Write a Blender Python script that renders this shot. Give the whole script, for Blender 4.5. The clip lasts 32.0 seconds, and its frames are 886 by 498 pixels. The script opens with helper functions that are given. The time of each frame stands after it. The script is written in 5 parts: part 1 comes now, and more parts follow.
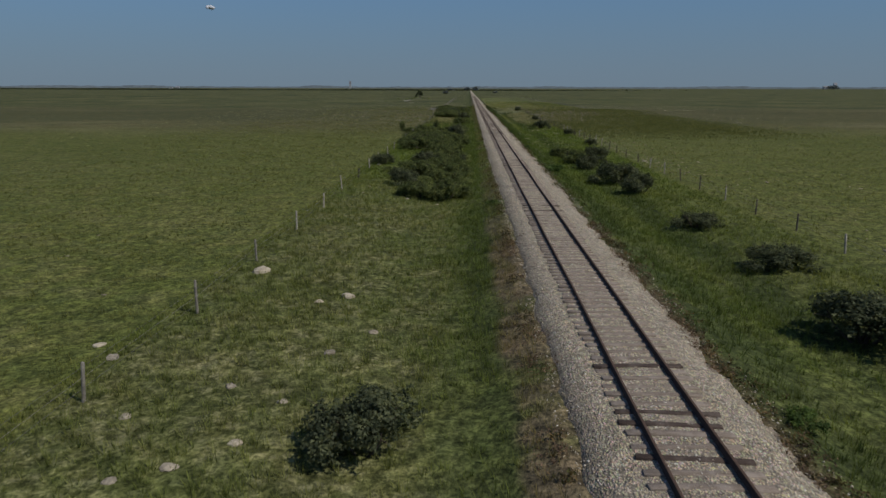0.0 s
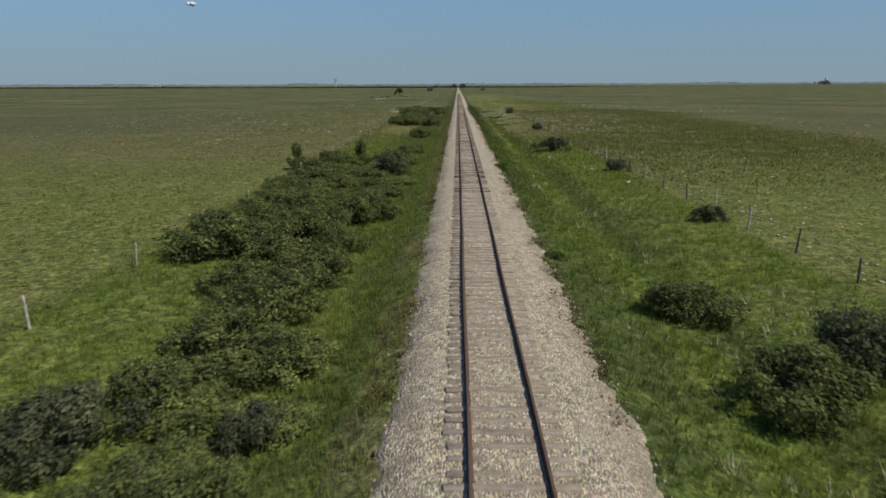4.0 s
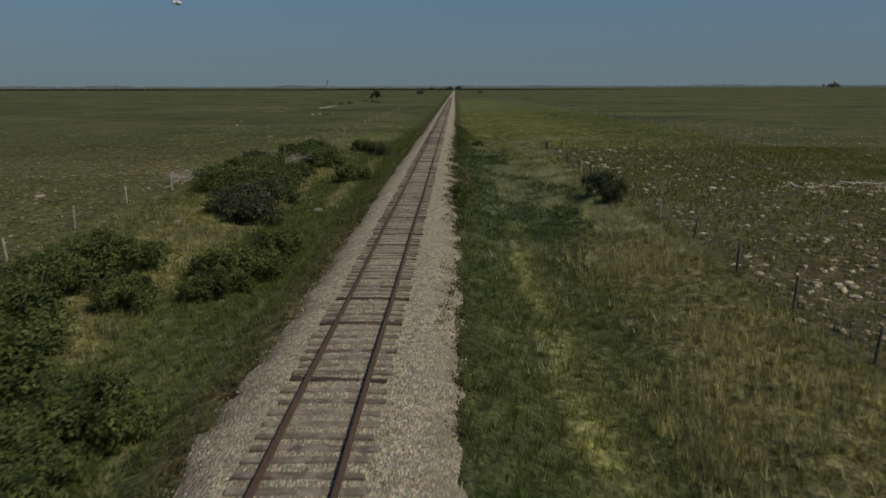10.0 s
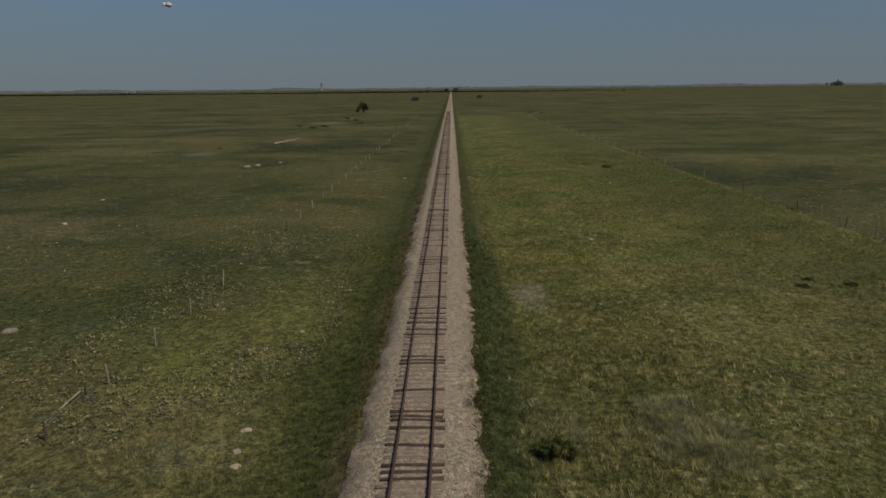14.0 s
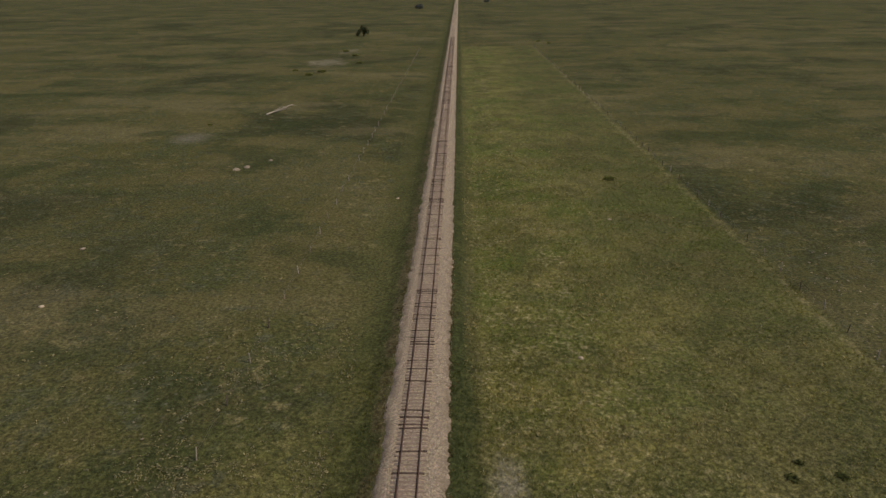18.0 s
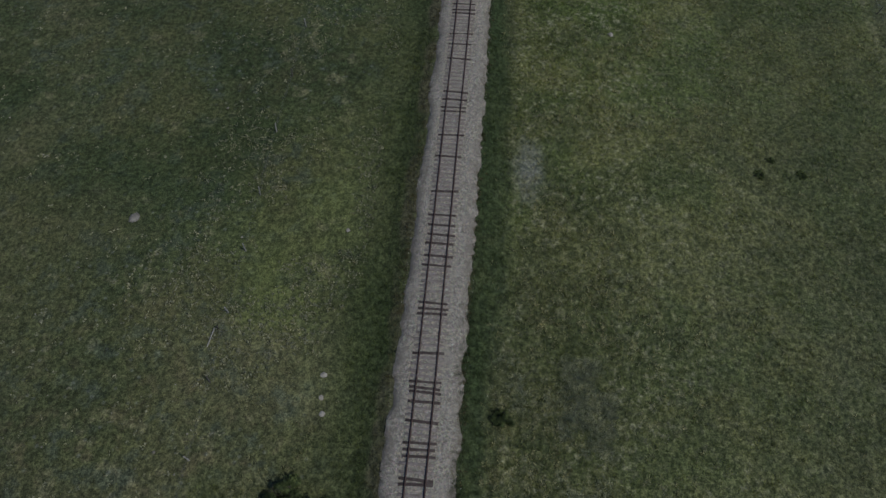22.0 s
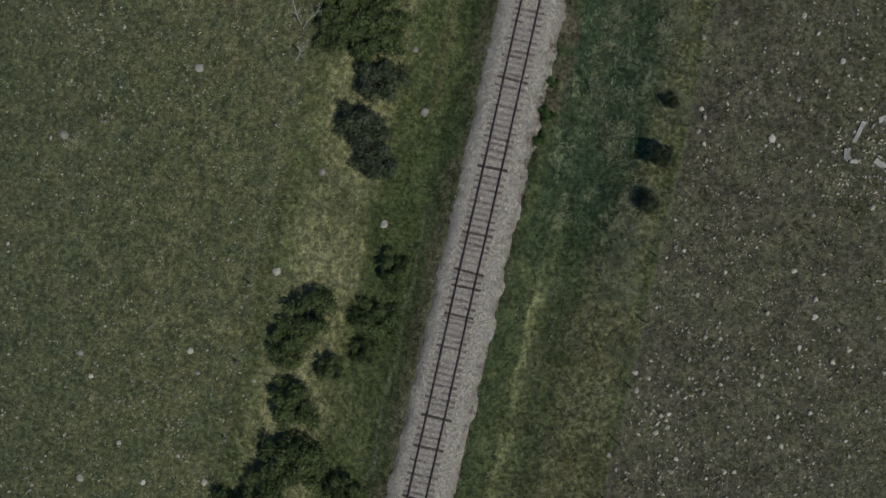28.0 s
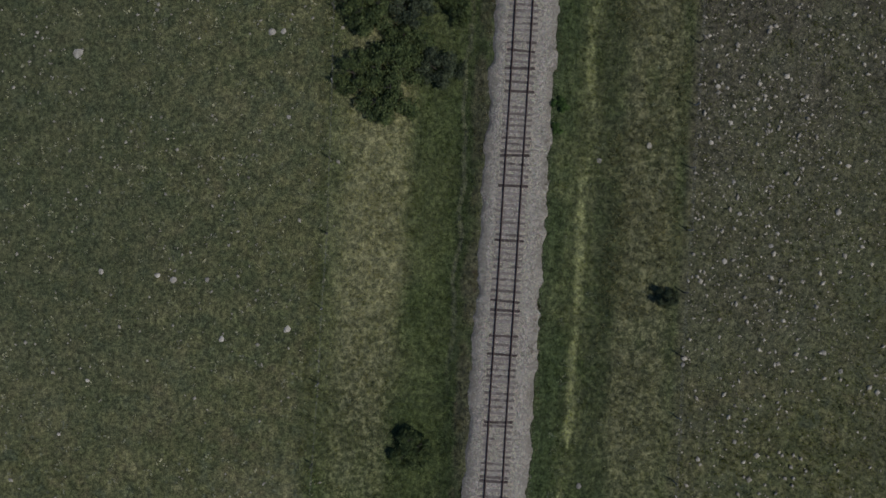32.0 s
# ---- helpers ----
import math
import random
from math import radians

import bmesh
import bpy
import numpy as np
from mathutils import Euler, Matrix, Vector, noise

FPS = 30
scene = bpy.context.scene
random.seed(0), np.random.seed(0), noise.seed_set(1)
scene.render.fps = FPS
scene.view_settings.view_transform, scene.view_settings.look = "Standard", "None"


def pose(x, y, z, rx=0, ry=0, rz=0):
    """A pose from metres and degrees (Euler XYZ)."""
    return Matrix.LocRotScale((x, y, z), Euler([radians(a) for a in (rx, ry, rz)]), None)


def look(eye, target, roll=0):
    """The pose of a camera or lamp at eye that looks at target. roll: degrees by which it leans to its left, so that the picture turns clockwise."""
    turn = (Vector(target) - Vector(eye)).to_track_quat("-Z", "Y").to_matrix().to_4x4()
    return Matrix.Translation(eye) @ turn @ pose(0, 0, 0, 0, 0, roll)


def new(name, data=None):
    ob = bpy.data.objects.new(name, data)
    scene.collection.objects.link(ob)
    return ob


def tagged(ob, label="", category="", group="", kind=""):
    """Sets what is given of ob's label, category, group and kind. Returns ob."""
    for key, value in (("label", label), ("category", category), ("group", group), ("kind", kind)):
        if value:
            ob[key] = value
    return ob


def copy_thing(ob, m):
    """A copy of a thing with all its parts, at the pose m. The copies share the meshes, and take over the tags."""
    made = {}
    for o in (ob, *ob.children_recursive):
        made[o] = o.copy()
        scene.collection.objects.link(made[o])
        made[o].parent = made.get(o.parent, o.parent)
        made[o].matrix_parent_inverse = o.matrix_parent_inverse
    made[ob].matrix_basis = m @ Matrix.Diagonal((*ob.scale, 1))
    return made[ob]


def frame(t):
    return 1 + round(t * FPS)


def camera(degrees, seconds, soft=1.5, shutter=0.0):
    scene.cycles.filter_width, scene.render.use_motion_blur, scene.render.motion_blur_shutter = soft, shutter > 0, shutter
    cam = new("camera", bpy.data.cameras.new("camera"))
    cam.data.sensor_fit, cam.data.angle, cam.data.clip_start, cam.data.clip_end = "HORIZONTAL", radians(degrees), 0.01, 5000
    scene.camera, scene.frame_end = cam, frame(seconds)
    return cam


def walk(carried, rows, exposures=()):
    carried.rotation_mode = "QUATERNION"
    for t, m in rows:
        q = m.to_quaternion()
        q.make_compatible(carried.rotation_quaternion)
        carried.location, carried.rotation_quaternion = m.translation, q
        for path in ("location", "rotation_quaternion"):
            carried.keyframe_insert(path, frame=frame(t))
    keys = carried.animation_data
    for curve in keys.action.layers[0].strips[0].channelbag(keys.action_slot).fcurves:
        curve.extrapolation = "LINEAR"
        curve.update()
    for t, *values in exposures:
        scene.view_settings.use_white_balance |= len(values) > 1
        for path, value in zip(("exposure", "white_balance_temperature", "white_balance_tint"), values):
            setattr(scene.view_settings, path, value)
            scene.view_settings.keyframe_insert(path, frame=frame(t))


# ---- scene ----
cam = camera(64.78, 32.0, soft=1.5, shutter=0.1)
# seconds, place in metres, tilt, heading and roll in degrees
PATH = [
    (0, -4.92, -60.98, 7.79, 77.08, 2.09, 0.10),
    (0.5, -4.97, -54.32, 7.78, 77.02, 2.12, -0.09),
    (1, -3.78, -47.77, 7.61, 76.93, 1.95, -0.18),
    (1.5, -2.83, -40.59, 7.44, 76.90, 1.90, -0.28),
    (2, -2.89, -31.64, 7.57, 76.88, 1.78, -0.16),
    (2.5, -2.65, -21.94, 7.63, 76.74, 1.57, -0.07),
    (3, -1.78, -11.83, 7.37, 76.85, 1.45, -0.13),
    (3.5, -1.48, -2.01, 7.30, 76.86, 1.35, -0.20),
    (5.5, 0.73, 47.00, 6.97, 76.96, 0.98, -0.12),
    (6, 0.20, 59.09, 6.97, 77.11, 0.98, -0.17),
    (6.5, 1.05, 72.27, 7.04, 77.08, 0.96, -0.19),
    (7, 1.35, 85.75, 7.07, 77.05, 0.96, -0.05),
    (7.5, 0.47, 99.59, 7.02, 77.06, 0.95, 0.27),
    (8, -0.91, 111.75, 7.00, 77.10, 1.04, 0.04),
    (8.5, -0.47, 122.72, 6.91, 77.11, 0.92, -0.26),
    (9, 1.86, 133.07, 6.88, 77.05, 0.91, -0.33),
    (9.5, 2.94, 143.38, 7.03, 77.01, 0.91, -0.16),
    (10, 2.88, 154.96, 7.09, 77.05, 0.97, -0.13),
    (10.5, 1.73, 166.73, 7.35, 76.93, 1.09, -0.10),
    (11, 1.20, 177.04, 7.03, 77.01, 0.98, -0.28),
    (11.5, 3.76, 185.03, 6.91, 76.90, 0.88, -0.50),
    (12, 6.16, 192.80, 7.59, 76.84, 0.86, -0.52),
    (12.5, 6.33, 202.55, 9.14, 76.99, 0.85, -0.28),
    (13, 4.36, 212.27, 11.10, 76.96, 0.81, -0.16),
    (13.5, 2.04, 220.80, 12.95, 76.99, 0.87, -0.30),
    (14, 1.70, 228.42, 14.88, 77.04, 0.79, -0.59),
    (14.5, 3.41, 235.38, 17.31, 77.00, 0.67, -0.38),
    (15, 3.02, 236.16, 21.43, 76.98, 0.88, -0.52),
    (15.5, 3.14, 235.66, 25.03, 77.11, 0.98, -0.58),
    (17.5, 3.90, 236.25, 33.55, 72.31, 1.25, -0.44),
    (18, 3.69, 237.97, 35.37, 68.76, 1.29, -0.23),
    (18.5, 3.54, 239.58, 37.71, 65.03, 1.38, -0.27),
    (19, 3.05, 239.64, 39.79, 60.76, 1.32, -0.11),
    (19.5, 3.13, 239.61, 41.89, 56.48, 1.52, -0.20),
    (20, 3.07, 239.49, 43.96, 52.03, 1.49, -0.11),
    (20.5, 3.11, 239.48, 45.90, 46.86, 1.53, -0.07),
    (21, 3.05, 239.47, 48.15, 41.74, 1.96, 0.04),
    (21.5, 3.04, 239.40, 50.23, 36.57, 2.99, 0.08),
    (22, 3.03, 239.40, 52.26, 31.38, 4.84, -0.04),
    (22.5, 3.14, 239.95, 54.40, 25.76, 5.88, -0.34),
    (23, 2.90, 240.46, 55.97, 20.09, 6.21, 0.16),
    (23.5, 2.95, 240.76, 57.27, 14.78, 7.26, 0.14),
    (24, 2.85, 240.85, 58.45, 9.63, 8.51, 0.03),
    (24.5, 2.97, 238.98, 59.28, 5.58, 10.87, 0.39),
    (26.5, 3.35, 214.93, 56.85, 1.21, 13.63, 0.26),
    (27, 2.36, 208.31, 57.15, 1.03, 13.46, 0.24),
    (27.5, 0.38, 200.51, 57.32, 0.55, 13.55, 0.47),
    (28, -2.46, 191.54, 57.63, 0.25, 12.32, 0.57),
    (28.5, -4.82, 183.05, 58.04, -0.54, 10.13, 0.59),
    (29, -5.98, 175.89, 58.47, -0.69, 4.63, -0.22),
    (29.5, -6.82, 169.94, 58.89, -0.38, 3.56, -0.12),
    (30, -7.25, 165.40, 59.10, -0.10, 3.45, 0.04),
    (30.5, -7.17, 162.36, 59.22, -0.20, 3.42, 0.09),
    (31, -6.78, 158.45, 59.33, -0.23, 3.50, 0.09),
    (31.5, -6.31, 152.62, 59.60, -0.13, 3.48, 0.05),
    (32, -5.63, 145.52, 59.83, -0.09, 3.59, 0.02),
]
EXPOSURES = [
    (0.0, -0.30, 6750, 8), (1.0, -0.18, 6800, 9), (2.0, 0.27, 6950, 5), (3.0, 0.38, 6900, 4), (6.0, 0.15, 7900, 8), (7.0, -0.25, 7550, 5), (8.0, -0.37, 7400, 3), (9.0, -0.27, 7350, 1), (10.0, -0.50, 7450, 3), (11.0, -0.34, 7400, 4),
    (12.0, -0.93, 7400, 7), (12.5, -1.06, 7400, 8), (14.0, -0.55, 8150, 11), (18.0, -0.33, 8450, 18), (19.0, -0.38, 6900, 3), (20.0, -0.44, 6300, 1), (22.0, -0.80, 5650, 7), (23.0, -0.80, 5600, 8), (24.0, -0.66, 5700, 9),
    (27.0, -0.17, 5950, 2), (29.0, -0.53, 5850, 8), (32.0, -0.56, 5800, 9),
]
walk(cam, [(t, pose(x, y, z, tilt, 0, heading) @ pose(0, 0, 0, 0, 0, roll)) for t, x, y, z, tilt, heading, roll in PATH], EXPOSURES)

# ---- world and light ----
SUN_ELEV, SUN_AZ = radians(51.0), math.atan2(0.88, -0.47)
world = bpy.data.worlds.new("world")
scene.world = world
world.use_nodes = True
wnt = world.node_tree
sky = wnt.nodes.new("ShaderNodeTexSky")
sky.sky_type = "NISHITA"
sky.sun_disc = False
sky.sun_elevation, sky.sun_rotation = SUN_ELEV, SUN_AZ
sky.air_density, sky.dust_density, sky.ozone_density = 1.0, 0.6, 1.6
tint = wnt.nodes.new("ShaderNodeMix")
tint.data_type, tint.blend_type = "RGBA", "MULTIPLY"
tint.inputs[0].default_value, tint.inputs[7].default_value = 1.0, (0.74, 0.94, 1.2, 1)
wnt.links.new(sky.outputs["Color"], tint.inputs[6])
where = wnt.nodes.new("ShaderNodeTexCoord")
up = wnt.nodes.new("ShaderNodeSeparateXYZ")
wnt.links.new(where.outputs["Generated"], up.inputs[0])
fade = wnt.nodes.new("ShaderNodeMapRange")
fade.interpolation_type = "SMOOTHSTEP"
fade.inputs[1].default_value, fade.inputs[2].default_value, fade.inputs[3].default_value, fade.inputs[4].default_value = 0.0, 0.30, 0.88, 0.0
wnt.links.new(up.outputs[2], fade.inputs[0])
haze = wnt.nodes.new("ShaderNodeMix")
haze.data_type = "RGBA"
low = wnt.nodes.new("ShaderNodeMapRange")
low.inputs[1].default_value, low.inputs[2].default_value = 0.0, 0.14
wnt.links.new(up.outputs[2], low.inputs[0])
veil = wnt.nodes.new("ShaderNodeMix")
veil.data_type = "RGBA"
veil.inputs[6].default_value, veil.inputs[7].default_value = (2.24, 3.22, 4.46, 1), (1.22, 2.55, 4.75, 1)
wnt.links.new(low.outputs[0], veil.inputs[0])
wnt.links.new(veil.outputs[2], haze.inputs[7])
wnt.links.new(fade.outputs[0], haze.inputs[0])
wnt.links.new(tint.outputs[2], haze.inputs[6])
wnt.links.new(haze.outputs[2], wnt.nodes["Background"].inputs["Color"])
wnt.nodes["Background"].inputs["Strength"].default_value = 0.076
sun = new("sun", bpy.data.lights.new("sun", "SUN"))
sun.data.energy, sun.data.angle, sun.data.color = 3.65, radians(0.6), (1.0, 0.95, 0.87)
to_sun = Vector((math.sin(SUN_AZ) * math.cos(SUN_ELEV), math.cos(SUN_AZ) * math.cos(SUN_ELEV), math.sin(SUN_ELEV)))
sun.matrix_world = look(to_sun * 50, (0, 0, 0))

# ---- node helpers ----


class Tree:
    """Short hand for shader nodes: values or sockets as inputs."""

    def __init__(self, name, rough=0.9, bsdf=True):
        self.mat = bpy.data.materials.new(name)
        self.mat.use_nodes = True
        self.nt = self.mat.node_tree
        self.bsdf = self.nt.nodes["Principled BSDF"]
        self.bsdf.inputs["Roughness"].default_value = rough
        self.bsdf.inputs["Specular IOR Level"].default_value = 0.2
        geo = self.nt.nodes.new("ShaderNodeNewGeometry")
        self.pos, self.island = geo.outputs["Position"], geo.outputs["Random Per Island"]
        sep = self.nt.nodes.new("ShaderNodeSeparateXYZ")
        self.nt.links.new(self.pos, sep.inputs[0])
        self.x, self.y, self.z = sep.outputs

    def put(self, socket, v):
        if isinstance(v, bpy.types.NodeSocket):
            self.nt.links.new(v, socket)
        elif isinstance(v, tuple) and len(v) == 3 and socket.type == "RGBA":
            socket.default_value = (*v, 1)
        else:
            socket.default_value = v

    def math(self, op, a, b=0.0, c=0.0):
        n = self.nt.nodes.new("ShaderNodeMath")
        n.operation = op
        for s, v in zip(n.inputs, (a, b, c)):
            self.put(s, v)
        return n.outputs[0]

    def step(self, v, a, b, lo=0.0, hi=1.0):
        n = self.nt.nodes.new("ShaderNodeMapRange")
        n.interpolation_type = "SMOOTHSTEP"
        for s, w in zip(n.inputs, (v, a, b, lo, hi)):
            self.put(s, w)
        return n.outputs[0]

    def noise(self, scale, detail=3.0, rough=0.55, at=None, kind="noise"):
        n = self.nt.nodes.new("ShaderNodeTexNoise" if kind == "noise" else "ShaderNodeTexVoronoi")
        self.put(n.inputs["Vector"], self.pos if at is None else at)
        n.inputs["Scale"].default_value = scale
        if kind == "noise":
            n.inputs["Detail"].default_value = detail
            n.inputs["Roughness"].default_value = rough
            return n.outputs["Fac"]
        return n.outputs["Distance"], n.outputs["Color"]

    def mix(self, f, a, b, kind="MIX"):
        n = self.nt.nodes.new("ShaderNodeMix")
        n.data_type, n.blend_type = "RGBA", kind
        self.put(n.inputs[0], f)
        self.put(n.inputs[6], a)
        self.put(n.inputs[7], b)
        return n.outputs[2]

    def times(self, *v):
        out = v[0]
        for w in v[1:]:
            out = self.math("MULTIPLY", out, w)
        return out

    def squash(self, sx, sy, sz=1.0):
        n = self.nt.nodes.new("ShaderNodeVectorMath")
        n.operation = "MULTIPLY"
        self.put(n.inputs[0], self.pos)
        n.inputs[1].default_value = (sx, sy, sz)
        return n.outputs[0]

    def warped(self, amount, scale):
        """Positions pushed about by noise."""
        n = self.nt.nodes.new("ShaderNodeTexNoise")
        self.put(n.inputs["Vector"], self.pos)
        n.inputs["Scale"].default_value = scale
        m = self.nt.nodes.new("ShaderNodeVectorMath")
        m.operation = "MULTIPLY_ADD"
        self.put(m.inputs[0], n.outputs["Color"])
        m.inputs[1].default_value = (amount, amount, 0.0)
        self.put(m.inputs[2], self.pos)
        return m.outputs[0]

    def bump(self, height, strength=0.5, distance=0.05):
        n = self.nt.nodes.new("ShaderNodeBump")
        n.inputs["Strength"].default_value, n.inputs["Distance"].default_value = strength, distance
        self.put(n.inputs["Height"], height)
        self.put(self.bsdf.inputs["Normal"], n.outputs[0])

    def colour(self, c):
        self.put(self.bsdf.inputs["Base Color"], c)
        return self.mat

    def thin(self, c, passing=0.4, glow_tint=(1.25, 1.2, 0.8)):
        """Leaves and blades let part of the light through."""
        glow = self.nt.nodes.new("ShaderNodeBsdfTranslucent")
        both = self.nt.nodes.new("ShaderNodeMixShader")
        self.put(glow.inputs["Color"], self.mix(1.0, c, glow_tint, "MULTIPLY"))
        both.inputs[0].default_value = passing
        self.nt.links.new(self.bsdf.outputs[0], both.inputs[1])
        self.nt.links.new(glow.outputs[0], both.inputs[2])
        self.nt.links.new(both.outputs[0], self.nt.nodes["Material Output"].inputs["Surface"])
        self.bsdf.inputs["Specular IOR Level"].default_value = 0.08
        return self.colour(c)

    def random(self):
        n = self.nt.nodes.new("ShaderNodeObjectInfo")
        return n.outputs["Random"]


DARK, LUSH, GREEN = (0.034, 0.045, 0.017), (0.053, 0.063, 0.022), (0.081, 0.084, 0.033)
STRAW, GREY = (0.29, 0.25, 0.125), (0.125, 0.12, 0.062)
SOIL, SOIL_B, RUSSET = (0.083, 0.072, 0.043), (0.061, 0.053, 0.032), (0.145, 0.100, 0.068)


def sward(t):
    """The colour of the grassland by its place: pasture, verges of the line, stony ground, station ground."""
    wob = t.math("MULTIPLY_ADD", t.noise(0.22, 4), 5.0, -2.5)
    x = t.math("ADD", t.x, t.math("MULTIPLY", wob, 0.4))
    big, mid, small = t.noise(0.018, 4, 0.6), t.noise(0.09, 4, 0.6), t.noise(0.55, 4, 0.6)
    fine = t.noise(2.6, 3, 0.6)
    # pasture
    north = t.step(t.y, 235, 275)
    c = t.mix(t.step(mid, 0.38, 0.62), t.mix(north, (0.092, 0.086, 0.036), (0.078, 0.080, 0.029)), t.mix(north, (0.084, 0.083, 0.031), (0.062, 0.073, 0.027)))
    c = t.mix(t.times(t.step(big, 0.48, 0.66), 0.5), c, (0.105, 0.102, 0.044))
    c = t.mix(t.times(t.step(t.noise(0.016, 5, 0.7), 0.48, 0.62), t.step(t.y, 270, 330, 0.45, 0.8)), c, (0.028, 0.037, 0.015))
    c = t.mix(t.times(t.step(t.noise(0.03, 5, 0.65, t.squash(0.5, 1.0)), 0.50, 0.66), t.step(t.y, 260, 150, 0.45, 0.65)), c, (0.165, 0.145, 0.072))
    c = t.mix(t.times(t.step(small, 0.56, 0.74), 0.4), c, STRAW)
    mottle = t.noise(0.45, 5, 0.65)
    c = t.mix(t.times(t.step(mottle, 0.50, 0.66), t.step(t.y, 275, 235, 0.15, 0.6)), c, (0.112, 0.084, 0.044))
    c = t.mix(t.times(t.step(mottle, 0.48, 0.34), 0.55), c, (0.070, 0.080, 0.050))
    spot, _ = t.noise(1.1, kind="voronoi")
    c = t.mix(t.times(t.step(spot, 0.24, 0.10), t.step(mid, 0.35, 0.6), 0.40), c, (0.17, 0.17, 0.125))
    streak = t.noise(0.4, 4, 0.6, t.squash(1.0, 0.2))
    c = t.mix(t.times(t.step(streak, 0.5, 0.72), 0.25), c, DARK)
    c = t.mix(t.times(t.step(t.y, 115, 55), 0.75), c, t.mix(t.step(small, 0.4, 0.65), (0.078, 0.094, 0.021), (0.106, 0.112, 0.032)))
    cool = t.times(t.step(t.y, 100, 140), t.step(t.y, 222, 196), t.step(t.noise(0.07, 4, 0.65), 0.30, 0.56, 0.25, 0.75))
    c = t.mix(cool, c, t.mix(t.step(small, 0.38, 0.62), (0.060, 0.066, 0.027), (0.092, 0.087, 0.035)))
    # Pasture colour is dimmed towards the left to match the view's darker side.
    gloom = t.times(t.times(t.step(t.y, 125, 140), t.step(t.y, 235, 275, 0.8, 0.4)), t.step(t.math("ADD", t.x, t.math("MULTIPLY", wob, 2.0)), -20, -36), t.step(t.y, 400, 320))
    c = t.mix(t.times(gloom, 0.45), c, (0.056, 0.060, 0.030))
    beyond = t.step(t.y, 256, 285)
    c = t.mix(t.times(beyond, t.step(t.noise(0.026, 5, 0.65, t.squash(1.3, 0.8)), 0.50, 0.62), 0.4), c, (0.116, 0.104, 0.044))
    c = t.mix(t.times(beyond, t.step(t.noise(0.040, 5, 0.65, t.squash(0.8, 1.2, 3.0)), 0.53, 0.63), 0.6), c, (0.034, 0.047, 0.017))
    fresh = t.times(t.step(x, -21, -14), t.step(x, -5, -9), t.step(t.y, 256, 264), t.step(t.y, 292, 276), t.step(mid, 0.32, 0.58))
    c = t.mix(t.times(fresh, 0.7), c, (0.112, 0.120, 0.036))
    # station ground beyond the stony field, right of the line
    stn = t.times(t.step(t.x, 4.0, 7.0), t.step(t.y, 249.0, 251.5), t.step(t.x, 46.5, 45.0), t.step(t.y, 655, 640))
    s = t.mix(t.step(mid, 0.42, 0.6), (0.132, 0.131, 0.043), (0.094, 0.110, 0.032))
    s = t.mix(t.times(t.step(t.noise(0.06, 4, 0.6), 0.45, 0.6), 0.55), s, (0.056, 0.064, 0.020))
    fleck = t.noise(1.5, 5, 0.75)
    s = t.mix(t.times(t.step(t.noise(0.055, 4, 0.6), 0.50, 0.60), t.step(t.y, 290, 330), 0.7), s, (0.066, 0.098, 0.020))
    s = t.mix(t.times(t.step(fleck, 0.50, 0.66), t.step(t.noise(0.13, 4, 0.65), 0.36, 0.60, 0.2, 1.0), t.step(t.x, 34, 12, 0.4, 1.0), 0.95), s, (0.30, 0.275, 0.15))
    s = t.mix(t.step(t.y, 310, 258, 0.0, 0.35), s, t.mix(t.step(fine, 0.35, 0.65), (0.060, 0.062, 0.030), (0.095, 0.085, 0.045)))
    s = t.mix(t.times(t.step(t.noise(0.28, 5, 0.72, t.squash(1.0, 0.7)), 0.46, 0.58), 0.4), s, (0.050, 0.058, 0.024))
    s = t.mix(t.times(t.step(t.noise(0.9, 4, 0.7), 0.56, 0.66), 0.55), s, (0.165, 0.155, 0.075))
    s = t.mix(t.times(t.step(t.x, 16, 36), 0.4), s, t.mix(t.step(small, 0.4, 0.62), (0.060, 0.066, 0.032), (0.084, 0.082, 0.040)))
    s = t.mix(t.times(t.step(t.x, 44.2, 44.9), t.step(small, 0.40, 0.60), 0.35), s, (0.22, 0.20, 0.105))
    c = t.mix(stn, c, s)
    # stony ground on the right
    dry = t.math("MULTIPLY_ADD", t.noise(0.05, 3), 90.0, -45.0)
    yy = t.math("ADD", t.y, dry)
    f1 = t.times(t.step(t.x, 14.6, 15.6), t.step(yy, 105, 170), t.step(t.y, 251.3, 250.2))
    f2 = t.times(t.step(t.x, 45.2, 46.4), t.step(t.y, 250, 251), t.step(yy, 360, 262), 0.62)
    e = t.mix(t.step(small, 0.4, 0.62), SOIL, SOIL_B)
    e = t.mix(t.times(t.step(t.noise(0.16, 4, 0.65), 0.40, 0.62), 0.6), e, (0.084, 0.080, 0.040))
    c = t.mix(t.times(t.math("MAXIMUM", f1, f2), t.step(t.x, 60, 30, 0.25, 1.0)), c, e)
    # verges within the fences
    ver = t.times(t.step(t.x, -17.2, -15.6), t.step(t.x, 15.4, 14.4), t.step(t.y, 252, 249, 0.0, 1.0))
    ver = t.math("MAXIMUM", ver, t.times(t.step(t.x, -11.5, -5.0), t.step(t.x, 5.5, 4.0)))
    v = t.mix(t.step(mid, 0.36, 0.6), LUSH, GREEN)
    pale = t.times(t.step(t.math("ABSOLUTE", x), 8.6, 10.5), t.step(t.math("ABSOLUTE", x), 15.6, 13.0))
    pale = t.times(pale, t.step(t.noise(0.35, 5, 0.65, t.squash(1.0, 0.45)), 0.24, 0.52), t.step(t.y, 100, 140, 0.3, 1.0), t.step(t.y, 262, 248))
